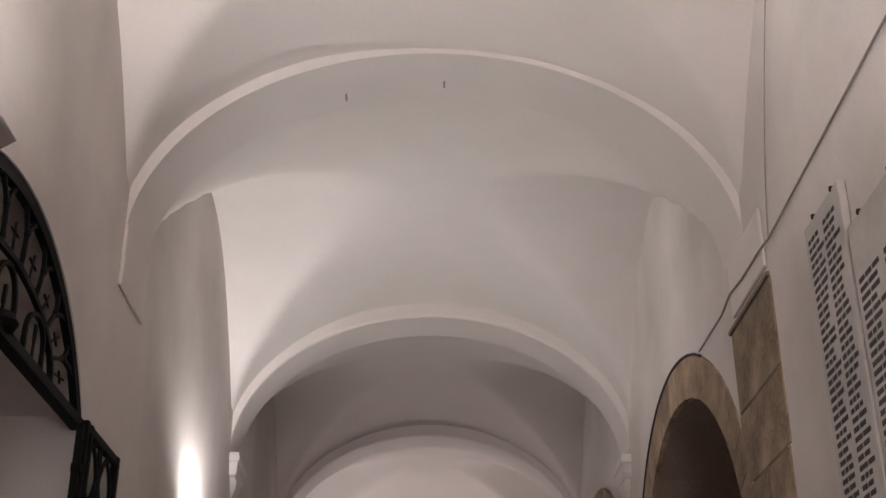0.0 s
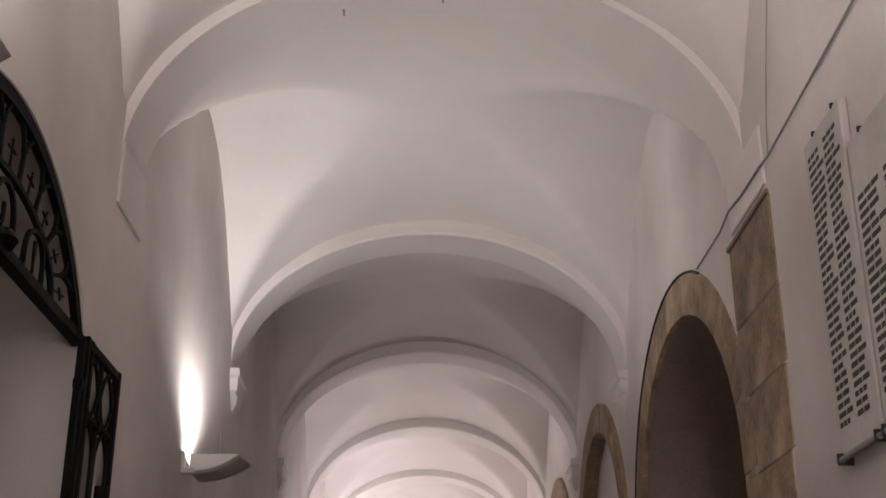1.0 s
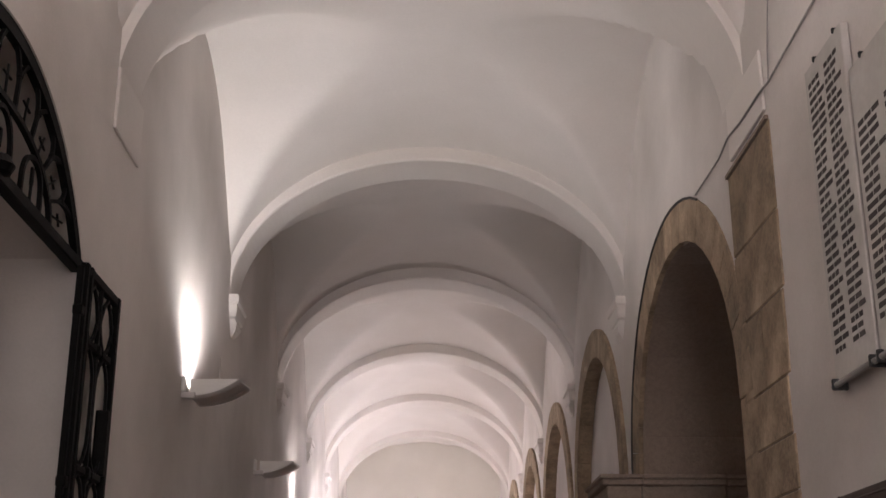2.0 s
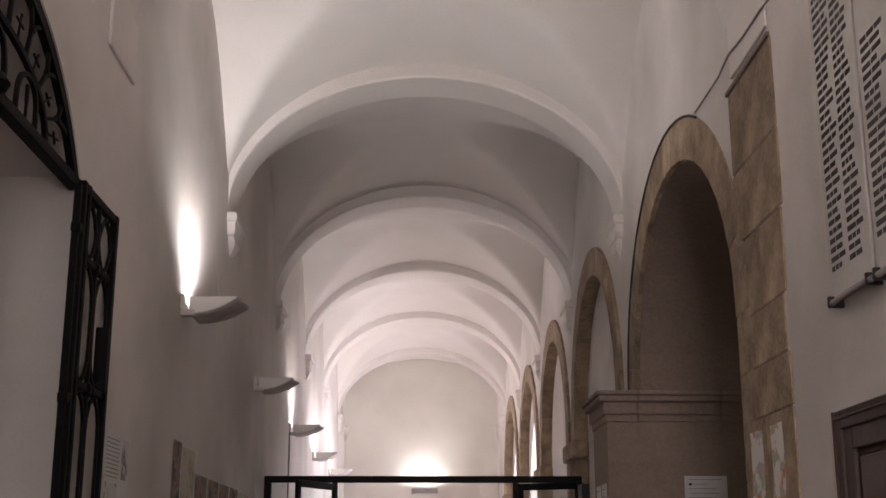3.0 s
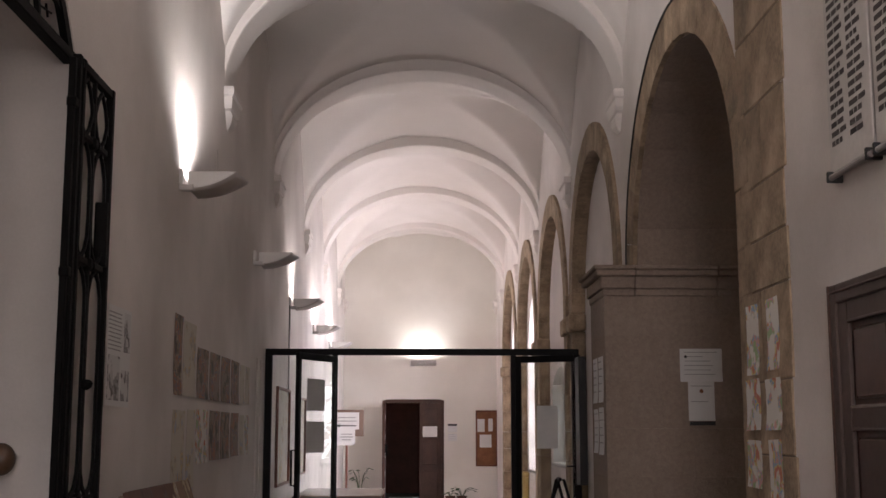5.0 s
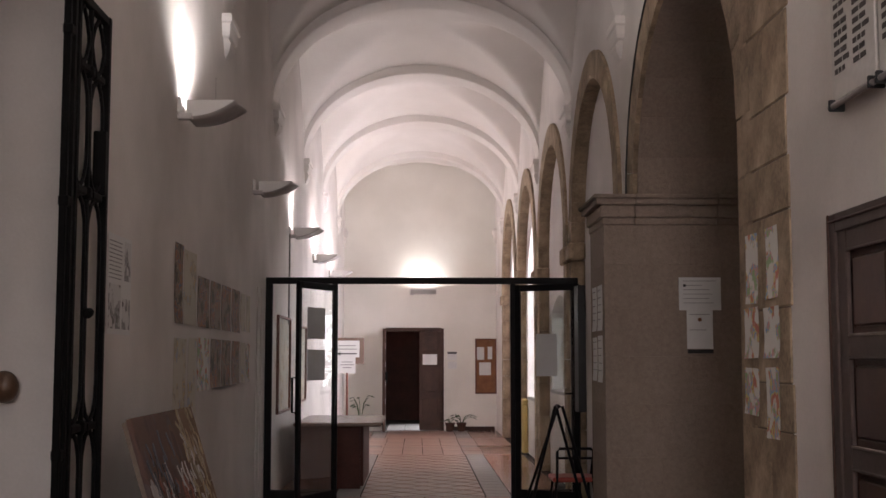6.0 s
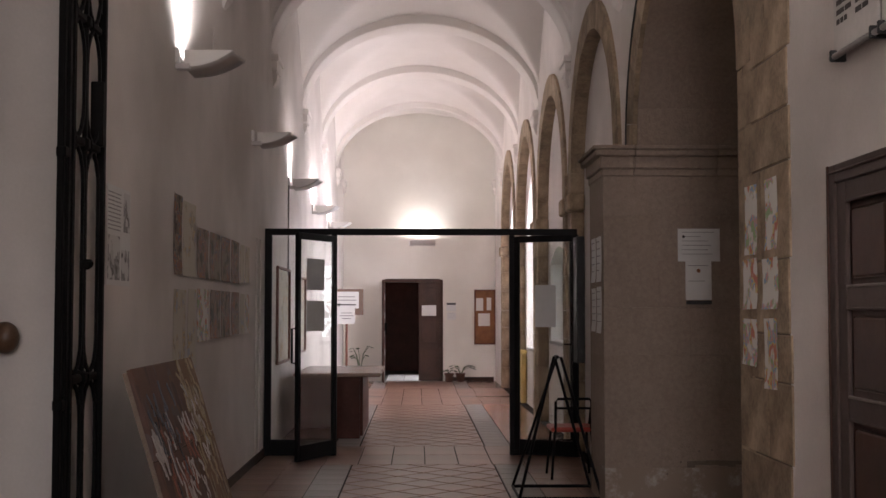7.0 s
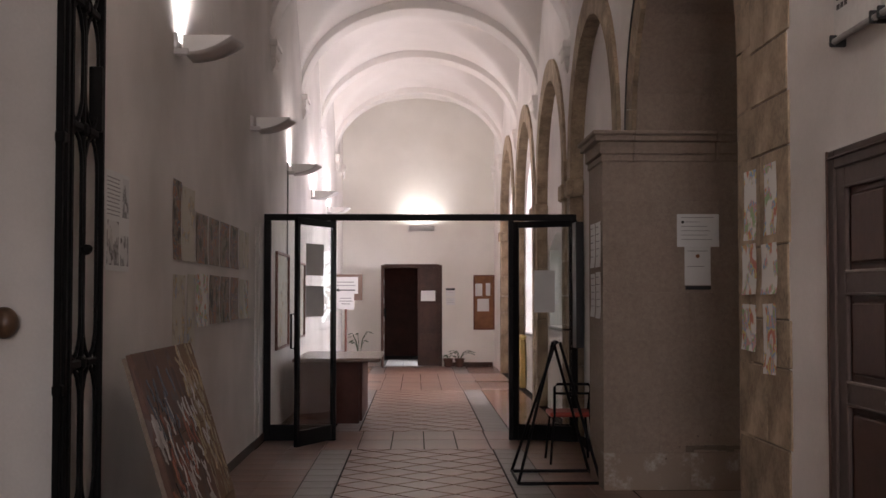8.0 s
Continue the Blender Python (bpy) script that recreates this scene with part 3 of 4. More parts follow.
for y0, y1 in ((-0.12, -0.02), (-DW + 0.02, -DW + 0.12), (-0.62, -0.54)):
    part("stile", box(-0.026, -0.004, y0, y1, 0.01, 2.11, 0.005), GREYWOOD, leaf)
for z0, z1 in ((1.99, 2.11), (1.56, 1.65), (1.12, 1.21), (0.62, 0.71), (0.01, 0.2)):
    part("door_rail", box(-0.0255, -0.004, -DW + 0.12, -0.12, z0, z1, 0.005), GREYWOOD, leaf)
for z0, z1 in ((1.65, 1.99), (1.21, 1.56), (0.71, 1.12), (0.2, 0.62)):
    for y0, y1 in ((-0.54, -0.12), (-DW + 0.12, -0.62)):
        part("door_panel", box(-0.018, -0.003, y0 + 0.035, y1 - 0.035, z0 + 0.03, z1 - 0.03, 0.012), WOOD, leaf)
# pale bead along each panel's bottom edge, darker one along its top
for z0, z1 in ((1.65, 1.99), (1.21, 1.56), (0.71, 1.12), (0.2, 0.62)):
    for y0, y1 in ((-0.54, -0.12), (-DW + 0.12, -0.62)):
        part("panel_bead", box(-0.029, -0.020, y0, y1, z0 - 0.006, z0 + 0.006, 0.003), BEAD, leaf, "pale moulding edge")
        part("panel_bead", box(-0.029, -0.020, y0, y1, z1 - 0.006, z1 + 0.006, 0.003), GREYWOOD, leaf)
part("frame_bead", box(-0.043, -0.034, 0.045, 0.062, 0, 2.15, 0.003), WOOD, dd)
part("frame_bead", box(-0.043, -0.034, -DW - 0.02, 0.045, 2.112, 2.122, 0.003), WOOD, dd)
part("keyhole_plate", lathe([(0.018, 0), (0.018, 0.004), (0.012, 0.007)], steps=12), SHADE, leaf).matrix_basis = pose(-0.028, -0.55, 1.16, 0, -90, 0)


# ---------------------------------------------------------------- marble memorial plaques
def plaque(y1, y0, z0, z1, cols, label, seed, head=0.10):
    """Slab between y0 (near) and y1 (far) with columns of engraved bars."""
    r = random.Random(seed)
    p = thing("memorial_plaque", (XR - 0.005, y1, z0), label, "plaque", "marble memorial plaques")
    w = y1 - y0
    stone = part("slab", box(-0.035, 0.0, -w, 0, 0, z1 - z0, 0.004), MARBLE, p)
    bm = bmesh.new()
    cw = (w - 0.06) / cols
    z = z1 - z0 - head
    while z > 0.1:
        for c in range(cols):
            a = -0.04 - c * cw
            ln = cw * (0.5 + 0.4 * r.random())
            words = r.choice((2, 2, 3))
            edge = a
            for q in range(words):
                wl = ln / words * (0.75 + 0.3 * r.random())
                box(-0.0365, -0.034, edge - wl, edge, z, z + 0.021, bm=bm)
                edge -= wl + 0.012
        z -= 0.0385
    part("lettering", bm, INK, stone, "rows of illegible engraved lettering")["kind"] = "stuff"
    part("support_rail", tube([(-0.045, -w, -0.02), (-0.045, 0.0, -0.02)], 0.013), CABLE, p, "grey support rail")
    for y in (-0.02, -w + 0.03):
        part("support_bracket", box(-0.062, 0.005, y - 0.016, y, -0.04, 0.008, 0.004), BLACK, p, "dark metal bracket")
        part("clip", box(-0.042, 0.005, y * 0.6 - 0.135, y * 0.6 - 0.12, z1 - z0 - 0.012, z1 - z0 + 0.014, 0.004), BLACK, p, "dark metal clip")
    return p


plaque(4.88, 4.40, 2.60, 4.00, 2, "pale grey marble memorial plaque with engraved lettering on the wall", 3)
plaque(4.37, 3.75, 2.60, 3.76, 2, "wider pale grey marble memorial plaque with engraved lettering", 5, 0.27)


# ---------------------------------------------------------------- sheets, pictures, notices
def sheet(name, wall, a0, a1, z0, z1, material, label, category, group="", tilt=0.0, bars=0, frame_mat=None):
    """A sheet on a wall: 'w' left wall, 'e' right wall, 'p' pier front, 'c' pier side, 'n' end wall. a0 < a1 along the wall."""
    w, h = a1 - a0, z1 - z0
    mid = (a0 + a1) / 2
    base = {"w": pose(XL + 0.003, mid, z0, 0, 0, 90), "e": pose(XR - 0.011, mid, z0, 0, 0, -90), "p": pose(mid, 9.745, z0, 0, 0, 0),
            "c": pose(1.493, mid, z0, 0, 0, -90), "n": pose(mid, YE - 0.003, z0, 0, 0, 0)}[wall]
    s = thing(name, (0, 0, 0), label, category, group)
    s.matrix_basis = base @ pose(0, 0, 0, 0, tilt, 0)
    bm = bmesh.new()
    n = 6
    rows = []
    curl = 0.004 + 0.006 * random.random() if not frame_mat else 0
    for i in range(n + 1):
        f = i / n
        off = -0.0015 - curl * (abs(2 * f - 1) ** 3) * (1 if f < 0.5 else 0.4)
        rows.append([bm.verts.new((-w / 2, off, h * f)), bm.verts.new((w / 2, off - curl * 0.3, h * f)),
                     bm.verts.new((w / 2, off - curl * 0.3 + 0.0012, h * f)), bm.verts.new((-w / 2, off + 0.0012, h * f))])
    for a, b in zip(rows, rows[1:]):
        for k in range(4):
            bm.faces.new((a[k], a[(k + 1) % 4], b[(k + 1) % 4], b[k]))
    bm.faces.new(rows[0]), bm.faces.new(rows[-1][::-1])
    paper = part("sheet", bm, material, s)
    if bars:
        for i in range(bars):
            z = h * (0.9 - 0.8 * i / bars)
            ln = w * (0.4 + 0.4 * random.random())
            part("printed_line", box(-w * 0.4, -w * 0.4 + ln, -0.0105, -0.0035, z - 0.005 * h / 0.3, z), LINES_INK, paper)
    if frame_mat:
        for x0, x1, q0, q1 in ((-w / 2 - 0.03, -w / 2, -0.03, h + 0.03), (w / 2, w / 2 + 0.03, -0.03, h + 0.03), (-w / 2, w / 2, -0.03, 0), (-w / 2, w / 2, h, h + 0.03)):
            part("frame_bar", box(x0, x1, -0.03, 0.002, q0, q1, 0.004), frame_mat, s)
    return s


row1 = [(8.22, 8.50, 1.80, 2.35, ARTD), (8.55, 9.02, 1.80, 2.33, ARTP), (9.10, 9.58, 1.80, 2.18, ARTD), (9.66, 10.13, 1.80, 2.18, ARTD), (10.21, 10.68, 1.80, 2.18, ARTD),
        (10.76, 11.22, 1.80, 2.18, ARTD), (11.30, 11.58, 1.82, 2.17, ARTP), (11.66, 11.92, 1.82, 2.17, ARTP)]
row2 = [(8.24, 8.66, 1.02, 1.70, ARTP), (8.76, 9.05, 1.12, 1.71, ARTP), (9.12, 9.60, 1.32, 1.72, ART), (9.70, 10.18, 1.33, 1.72, ARTD), (10.25, 10.72, 1.33, 1.72, ARTD),
        (10.80, 11.24, 1.34, 1.72, ARTD), (11.32, 11.58, 1.34, 1.71, ARTP), (11.66, 11.90, 1.34, 1.71, ART)]
for y0, y1, z0, z1, m in row1 + row2:
    what = {"dark_reproduction": "dark painted picture print pinned on the white wall", "pale_drawing": "pale faded drawing pinned on the white wall", "children_drawing": "colourful drawing pinned on the white wall"}[m.name]
    sheet("wall_picture", "w", y0, y1, z0, z1, m, what, "picture", "pictures on the white wall", tilt=random.uniform(-0.5, 0.5))
ps = thing("photo_poster", (XL + 0.004, 6.71, 1.69), "white poster with text and grey photographs on the wall", "poster")
ps.matrix_basis = pose(XL + 0.004, 6.71, 1.69, 0, 0, 90)
part("backing", box(-0.26, 0.26, -0.004, 0.0, 0, 0.54), PAPER, ps)
part("photo", box(-0.24, 0.02, -0.0055, -0.003, 0.03, 0.27), PRINT, ps, "grey photograph")
part("photo", box(0.06, 0.24, -0.0055, -0.003, 0.03, 0.20), PRINT, ps, "grey photograph")
part("photo", box(0.10, 0.24, -0.0055, -0.003, 0.30, 0.52), PRINT, ps, "grey photograph")
for i in range(10):
    part("printed_line", box(-0.24, 0.02 + 0.03 * random.random(), -0.0055, -0.003, 0.30 + 0.022 * i, 0.3055 + 0.022 * i), LINES_INK, ps)

for a0, a1, z0, z1, m in [(6.13, 6.36, 1.84, 2.20, ART), (5.77, 5.98, 1.85, 2.20, ART), (6.13, 6.40, 1.56, 1.82, ART), (5.77, 6.04, 1.56, 1.81, ART), (6.15, 6.42, 1.27, 1.51, ART), (5.80, 6.02, 1.17, 1.515, ART)]:
    sheet("child_drawing", "e", a0, a1, z0, z1, m, "colourful drawing on paper taped to the stone", "drawing", "drawings on the stone pilaster", tilt=random.uniform(-1.5, 1.5))
n1 = sheet("notice", "p", 2.10, 2.44, 1.95, 2.215, PAPER, "white printed notice sheet on the stone pier", "notice", "notices on the stone pier", bars=6)
n2 = sheet("notice", "p", 2.16, 2.37, 1.64, 1.95, PAPER, "white printed notice with a crest on the stone pier", "notice", "notices on the stone pier", bars=2)
part("crest", lathe([(0.016, 0), (0.016, 0.002), (0.010, 0.003)], steps=14), CORK, n2, "small coloured crest").matrix_basis = pose(0, -0.008, 0.235, 90, 0, 0)
part("crest", lathe([(0.012, 0), (0.012, 0.002), (0.008, 0.003)], steps=14), BLACK, n1, "small dark crest").matrix_basis = pose(-0.125, -0.008, 0.20, 90, 0, 0)
part("flap", box(-0.10, 0.10, -0.03, 0.0, -0.035, -0.005), BLACK, n2, "dark folded lower edge")
for a0, a1, z0, z1 in [(10.10, 10.36, 1.79, 2.16), (9.80, 10.07, 1.79, 2.16), (10.10, 10.36, 1.38, 1.74), (9.80, 10.07, 1.37, 1.75)]:
    sheet("notice", "c", a0, a1, z0, z1, PAPER, "white notice sheet on the side of the stone pier", "notice", "notices on the side of the pier", bars=5)
sheet("notice", "n", 0.10, 0.42, 1.45, 1.68, PAPER, "white notice on the brown door", "notice").location.y -= 0.06
nb = sheet("nameplate", "n", 0.65, 0.86, 1.55, 1.74, PAPER, "white office plate with a dark header", "sign", bars=2)
part("header", box(-0.10, 0.10, -0.008, 0.0, 0.14, 0.185), BLACK, nb)
sheet("nameplate", "n", 0.66, 0.86, 1.36, 1.52, PAPER, "small white sheet below the office plate", "sign", bars=3)

# framed boards on the long wall past the glass screen, cork board on the end wall
for y0, y1, z0, z1 in ((14.25, 15.55, 0.95, 2.05), (16.6, 17.7, 1.0, 2.0)):
    sheet("framed_board", "w", y0, y1, z0, z1, ARTP, "brown wooden framed display board on the wall", "display board", "framed display boards", frame_mat=REDWOOD)
cb = sheet("cork_board", "n", 1.30, 1.715, 0.84, 2.0, CORK, "brown framed cork board with white papers pinned on it", "notice board", frame_mat=REDWOOD)
for x, z, w, h in ((-0.12, 0.72, 0.16, 0.28), (0.09, 0.73, 0.1, 0.28), (-0.02, 0.38, 0.26, 0.28)):
    part("pinned_paper", box(x - w / 2, x + w / 2, -0.006, -0.003, z, z + h), PAPER, cb)

# ---------------------------------------------------------------- leaning painting
pa = thing("leaning_painting", (-1.10, 6.87, 0.0), "large brown painted board of two panels leaning on the wall", "painting")
pa.matrix_basis = pose(-1.04, 6.92, 0.0, 0, -17, 0)
for y0, y1, m in ((-0.80, 0.28, CANVAS), (0.285, 0.80, CANVAS2)):
    for z0, z1 in ((0.0, 0.36), (0.364, 0.84), (0.844, 1.32)):
        part("canvas_panel", box(-0.03, 0.0, y0, y1, z0, z1, 0.003), m, pa)
part("stretcher", box(-0.055, -0.031, -0.79, -0.74, 0.0, 1.31), GREY, pa, "pale wooden stretcher bar")
part("stretcher", box(-0.065, -0.031, 0.74, 0.79, 0.0, 1.31), PAPERG, pa, "pale wooden stretcher bar")

STROKES = {"white": mat("thick_white_paint", (0.46, 0.42, 0.40), 0.5, 0.15, 8, 60, 0.2), "black": mat("thick_black_paint", (0.03, 0.026, 0.028), 0.5, 0.2, 8, 60, 0.2),
           "red": mat("thick_red_paint", (0.26, 0.085, 0.05), 0.5, 0.2, 8, 60, 0.2), "blue": mat("thick_grey_blue_paint", (0.10, 0.11, 0.14), 0.5, 0.2, 8, 60, 0.2),
           "ochre": mat("thick_ochre_paint", (0.34, 0.26, 0.16), 0.5, 0.2, 8, 60, 0.2)}
rs = random.Random(12)


def paint_relief(colour, n, y0, y1, z0, z1, length, wide):
    """Raised wavy strokes running up the board."""
    bm = bmesh.new()
    for _ in range(n):
        y, z, ln = rs.uniform(y0, y1), rs.uniform(z0, z1), length * rs.uniform(0.4, 1.2)
        w, bend, ph = wide * rs.uniform(0.5, 1.3), rs.uniform(0.006, 0.03), rs.random() * 6
        pts = [(0.002, y + bend * math.sin(ph + 4.5 * k / 7) - 0.04 * k / 7, min(1.31, z + ln * k / 7)) for k in range(8)]
        tube(pts, 0, bm=bm, flat=(w, 0.0025))
    part("paint_relief", bm, STROKES[colour], pa, colour + " brush strokes")["kind"] = "stuff"


paint_relief("black", 16, -0.62, 0.20, 0.25, 1.05, 0.16, 0.010)
paint_relief("blue", 12, -0.70, 0.0, 0.55, 1.12, 0.16, 0.012)
paint_relief("red", 22, -0.74, 0.2, 0.45, 0.95, 0.12, 0.014)
paint_relief("white", 46, -0.55, 0.22, 0.30, 0.98, 0.13, 0.008)
paint_relief("white", 16, -0.76, -0.60, 0.72, 0.90, 0.20, 0.007)
paint_relief("ochre", 34, 0.22, 0.76, 0.5, 1.26, 0.12, 0.012)
paint_relief("white", 14, 0.24, 0.60, 0.62, 1.2, 0.10, 0.008)

# ---------------------------------------------------------------- glass screen across the corridor
SY = 13.2
gs = thing("glass_screen", (0, SY, 0), "black steel framed glass screen across the corridor", "glass screen")
part("header", box(XL, XR, -0.03, 0.03, 2.375, 2.445, 0.004), STEEL, gs)
for x0, x1 in ((XL, XL + 0.075), (-0.93, -0.87), (1.0, 1.06), (XR - 0.08, XR)):
    part("post", box(x0, x1, -0.03, 0.03, 0.0, 2.375, 0.004), STEEL, gs)
for x0, x1 in ((XL + 0.075, -0.93), (1.06, XR - 0.08)):
    part("bottom_rail", box(x0, x1, -0.028, 0.028, 0.0, 0.17, 0.004), STEEL, gs)
    g = part("pane", box(x0, x1, -0.004, 0.004, 0.17, 2.375), GLASS, gs)
    g.visible_shadow = False


def glass_leaf(hinge, free, label):
    d = Vector(free) - Vector(hinge)
    w, ang = d.length, math.degrees(math.atan2(d.y, d.x))
    lf = thing("glass_door_leaf", (*hinge, 0.02), label, "door leaf", "glass door leaves", turn=ang)
    for x0, x1 in ((0, 0.06), (w - 0.06, w)):
        part("stile", box(x0, x1, -0.02, 0.02, 0, 2.34, 0.004), STEEL, lf)
    for z0, z1 in ((0, 0.16), (2.27, 2.34)):
        part("rail", box(0.06, w - 0.06, -0.0195, 0.0195, z0, z1, 0.004), STEEL, lf)
    g = part("pane", box(0.06, w - 0.06, -0.004, 0.004, 0.16, 2.27), GLASS, lf)
    g.visible_shadow = False
    part("handle", tube([(w - 0.03, -0.02, 1.0), (w - 0.03, -0.07, 1.0), (w - 0.03, -0.07, 1.35), (w - 0.03, -0.02, 1.35)], 0.012), STEEL, lf)
    return lf, w


l1, w1 = glass_leaf((-0.89, 13.16), (-1.23, 12.42), "black steel framed glass door leaf, swung open, with notices")
part("notice_back", box(w1 * 0.30, w1 * 0.76, 0.0045, 0.007, 1.75, 2.08), PAPERG, l1, "grey back of a notice")
part("notice_back", box(w1 * 0.30, w1 * 0.76, 0.0045, 0.007, 1.32, 1.64), PAPERG, l1, "grey back of a notice")
l2, w2 = glass_leaf((1.05, 13.14), (1.70, 12.82), "black steel framed glass door leaf, folded back, with a notice")
part("lever", tube([(w2 - 0.14, -0.05, 1.18), (w2 - 0.02, -0.05, 1.18), (w2 - 0.02, 0.0, 1.18)], 0.009), STEEL, l2, "black lever handle")
part("notice_back", box(w2 * 0.33, w2 * 0.66, -0.007, -0.0045, 1.36, 1.81), PAPERG, l2, "grey back of a notice")

# ---------------------------------------------------------------- stand and chair by the pier
es = thing("folding_stand", (1.18, 10.4, 0), "black metal folding A-frame stand on the floor", "stand")
for y in (-0.36, 0.36):
    top = (0.0, y * 0.18, 1.16)
    part("leg", tube([(-0.34, y, 0.014), (-0.02 + 0.04 * (y > 0), y * 0.18, 1.16)], 0.013), STEEL, es)
    part("leg", tube([(0.34, y, 0.014), (0.04 - 0.04 * (y > 0), y * 0.18, 1.16)], 0.013), STEEL, es)
    part("base_rail", tube([(-0.34, y, 0.014), (0.34, y, 0.014)], 0.014), STEEL, es)
part("top_rail", tube([(0.01, -0.09, 1.16), (0.01, 0.09, 1.16)], 0.016), STEEL, es)
for x in (-0.34, 0.34):
    part("base_rail", tube([(x, -0.36, 0.014), (x, 0.36, 0.014)], 0.012), STEEL, es)

ch = thing("chair", (1.44, 11.4, 0), "black tubular steel chair with a red padded seat", "chair")
part("seat", box(-0.21, 0.2, -0.21, 0.21, 0.44, 0.485, 0.018, segments=2), RED, ch)
for x in (-0.19, 0.18):
    for y, k in ((-0.2, -1), (0.2, 1)):
        part("leg", tube([(x * 0.9, y * 0.8, 0.45), (x * 1.1, y * 1.15, 0.01)], 0.012), STEEL, ch)
part("back_frame", tube([(-0.17, -0.2, 0.44), (-0.17, -0.22, 0.72), (-0.15, -0.22, 0.745), (0.14, -0.22, 0.745), (0.16, -0.22, 0.72), (0.16, -0.2, 0.44)], 0.013), STEEL, ch)
part("back_frame", tube([(-0.165, -0.215, 0.66), (0.155, -0.215, 0.66)], 0.011), STEEL, ch)
part("armrest", tube([(0.17, -0.2, 0.62), (0.19, 0.05, 0.64), (0.19, 0.18, 0.46)], 0.011), STEEL, ch)

bx = thing("wall_panel_box", (1.66, 12.6, 1.02), "narrow black board fixed beside the glass screen", "board")
part("board", box(-0.02, 0.06, -0.15, 0.15, 0, 1.3, 0.004), BLACK, bx)

# ---------------------------------------------------------------- desk, sign stand, plants, bin
de = thing("desk", (-1.0, 15.8, 0), "reddish-brown wooden desk with a pale top", "desk")
part("desktop", box(-0.5, 0.56, -1.05, 1.0, 0.755, 0.80, 0.012), DESKTOP, de)
part("front_panel", box(0.30, 0.335, -0.85, 0.95, 0.03, 0.755), DESKWOOD, de)
part("end_panel", box(-0.45, 0.30, -0.88, -0.845, 0.0, 0.755, 0.003), DESKWOOD, de)
part("end_panel", box(-0.45, 0.30, 0.90, 0.935, 0.0, 0.755, 0.003), DESKWOOD, de)
ss = thing("sign_stand", (-1.27, 21.9, 0), "wooden pole stand with white direction sheets and a black arrow", "sign")
part("base", lathe([(0.16, 0), (0.16, 0.025), (0.04, 0.045)]), REDWOOD, ss)
part("pole", tube([(0, 0, 0.03), (0, 0, 1.5)], 0.022), REDWOOD, ss)
up = part("upper_sheet", box(-0.24, 0.22, -0.034, -0.028, 1.60, 1.90), PAPER, ss)
part("lower_sheet", box(-0.17, 0.15, -0.036, -0.030, 1.32, 1.60), PAPER, ss)
part("backing", box(-0.26, 0.30, -0.027, -0.02, 1.48, 1.95), DESKTOP, ss)
bm = box(-0.13, 0.17, -0.038, -0.033, 1.655, 1.675)
tri = [bm.verts.new(q) for q in ((-0.19, -0.038, 1.665), (-0.12, -0.038, 1.70), (-0.12, -0.038, 1.63))]
bm.faces.new(tri)
part("arrow", bm, BLACK, up, "black arrow")
for z, ln in ((1.80, 0.3), (1.74, 0.34), (1.51, 0.2), (1.46, 0.24), (1.41, 0.16)):
    part("printed_line", box(-ln / 2, ln / 2, -0.0385, -0.033, z, z + 0.016), LINES_INK, ss)


def plant(at, n, spread, height, seed, label):
    r = random.Random(seed)
    p = thing("potted_plant", at, label, "plant", "potted plants")
    part("pot", lathe([(0.07, 0), (0.10, 0.16), (0.11, 0.16), (0.11, 0.19), (0.09, 0.19), (0.085, 0.15)]), CLAY, p)
    for i in range(n):
        k = r.random() * 6.28
        rr, h = spread * (0.4 + 0.6 * r.random()), height * (0.6 + 0.4 * r.random())
        tipp = Vector((rr * math.cos(k), rr * math.sin(k) * 0.6, 0.19 + h))
        stem = part("stem", tube([(0, 0, 0.15), (tipp.x * 0.4, tipp.y * 0.4, 0.19 + h * 0.7), tipp], 0.006, sides=5), LEAF, p)
        bm = bmesh.new()
        w = Vector((-math.sin(k), math.cos(k), 0)) * 0.05
        out = Vector((math.cos(k), math.sin(k), -0.35)) * 0.13
        a, b, c, d = [bm.verts.new(q) for q in (tipp, tipp + out * 0.5 + w, tipp + out, tipp + out * 0.5 - w)]
        e = bm.verts.new(tipp + out * 0.5 - Vector((0, 0, 0.015)))
        for f in ((a, b, e), (b, c, e), (c, d, e), (d, a, e)):
            bm.faces.new(f)
        part("leaf", bm, LEAF, stem)
    return p


plant((0.95, 26.8, 0), 8, 0.24, 0.20, 2, "small leafy plant in a brown clay pot on the floor")
plant((0.70, 26.75, 0), 5, 0.12, 0.10, 7, "low small plant in a clay pot on the floor")
plant((-1.25, 26.6, 0), 9, 0.25, 0.62, 5, "tall leafy potted plant beside the end wall")
yb = thing("yellow_bin", (1.80, 20.65, 0), "yellow plastic bin standing in an arch niche", "bin")
part("body", box(-0.05, 0.05, -0.12, 0.12, 0.0, 0.82, 0.02), YELLOW, yb)
part("lid", box(-0.055, 0.055, -0.14, 0.14, 0.82, 0.9, 0.02), YELLOW, yb)

# ---------------------------------------------------------------- end door
d2 = structure(thing("door_2", (-0.09, YE, 0), "dark brown panelled double door, one leaf standing open", "door"), "dark brown panelled double door, one leaf standing open", "door")
part("frame_side", box(-0.70, -0.63, -0.04, 0.10, 0, 2.25, 0.005), WOOD, d2)
part("frame_side", box(0.60, 0.66, -0.04, 0.10, 0, 2.25, 0.005), WOOD, d2)
part("frame_head", box(-0.63, 0.60, -0.04, 0.10, 2.19, 2.27, 0.005), WOOD, d2)
lf = part("door_leaf", box(0.12, 0.60, 0.0, 0.035, 0.01, 2.19, 0.004), WOOD, d2)
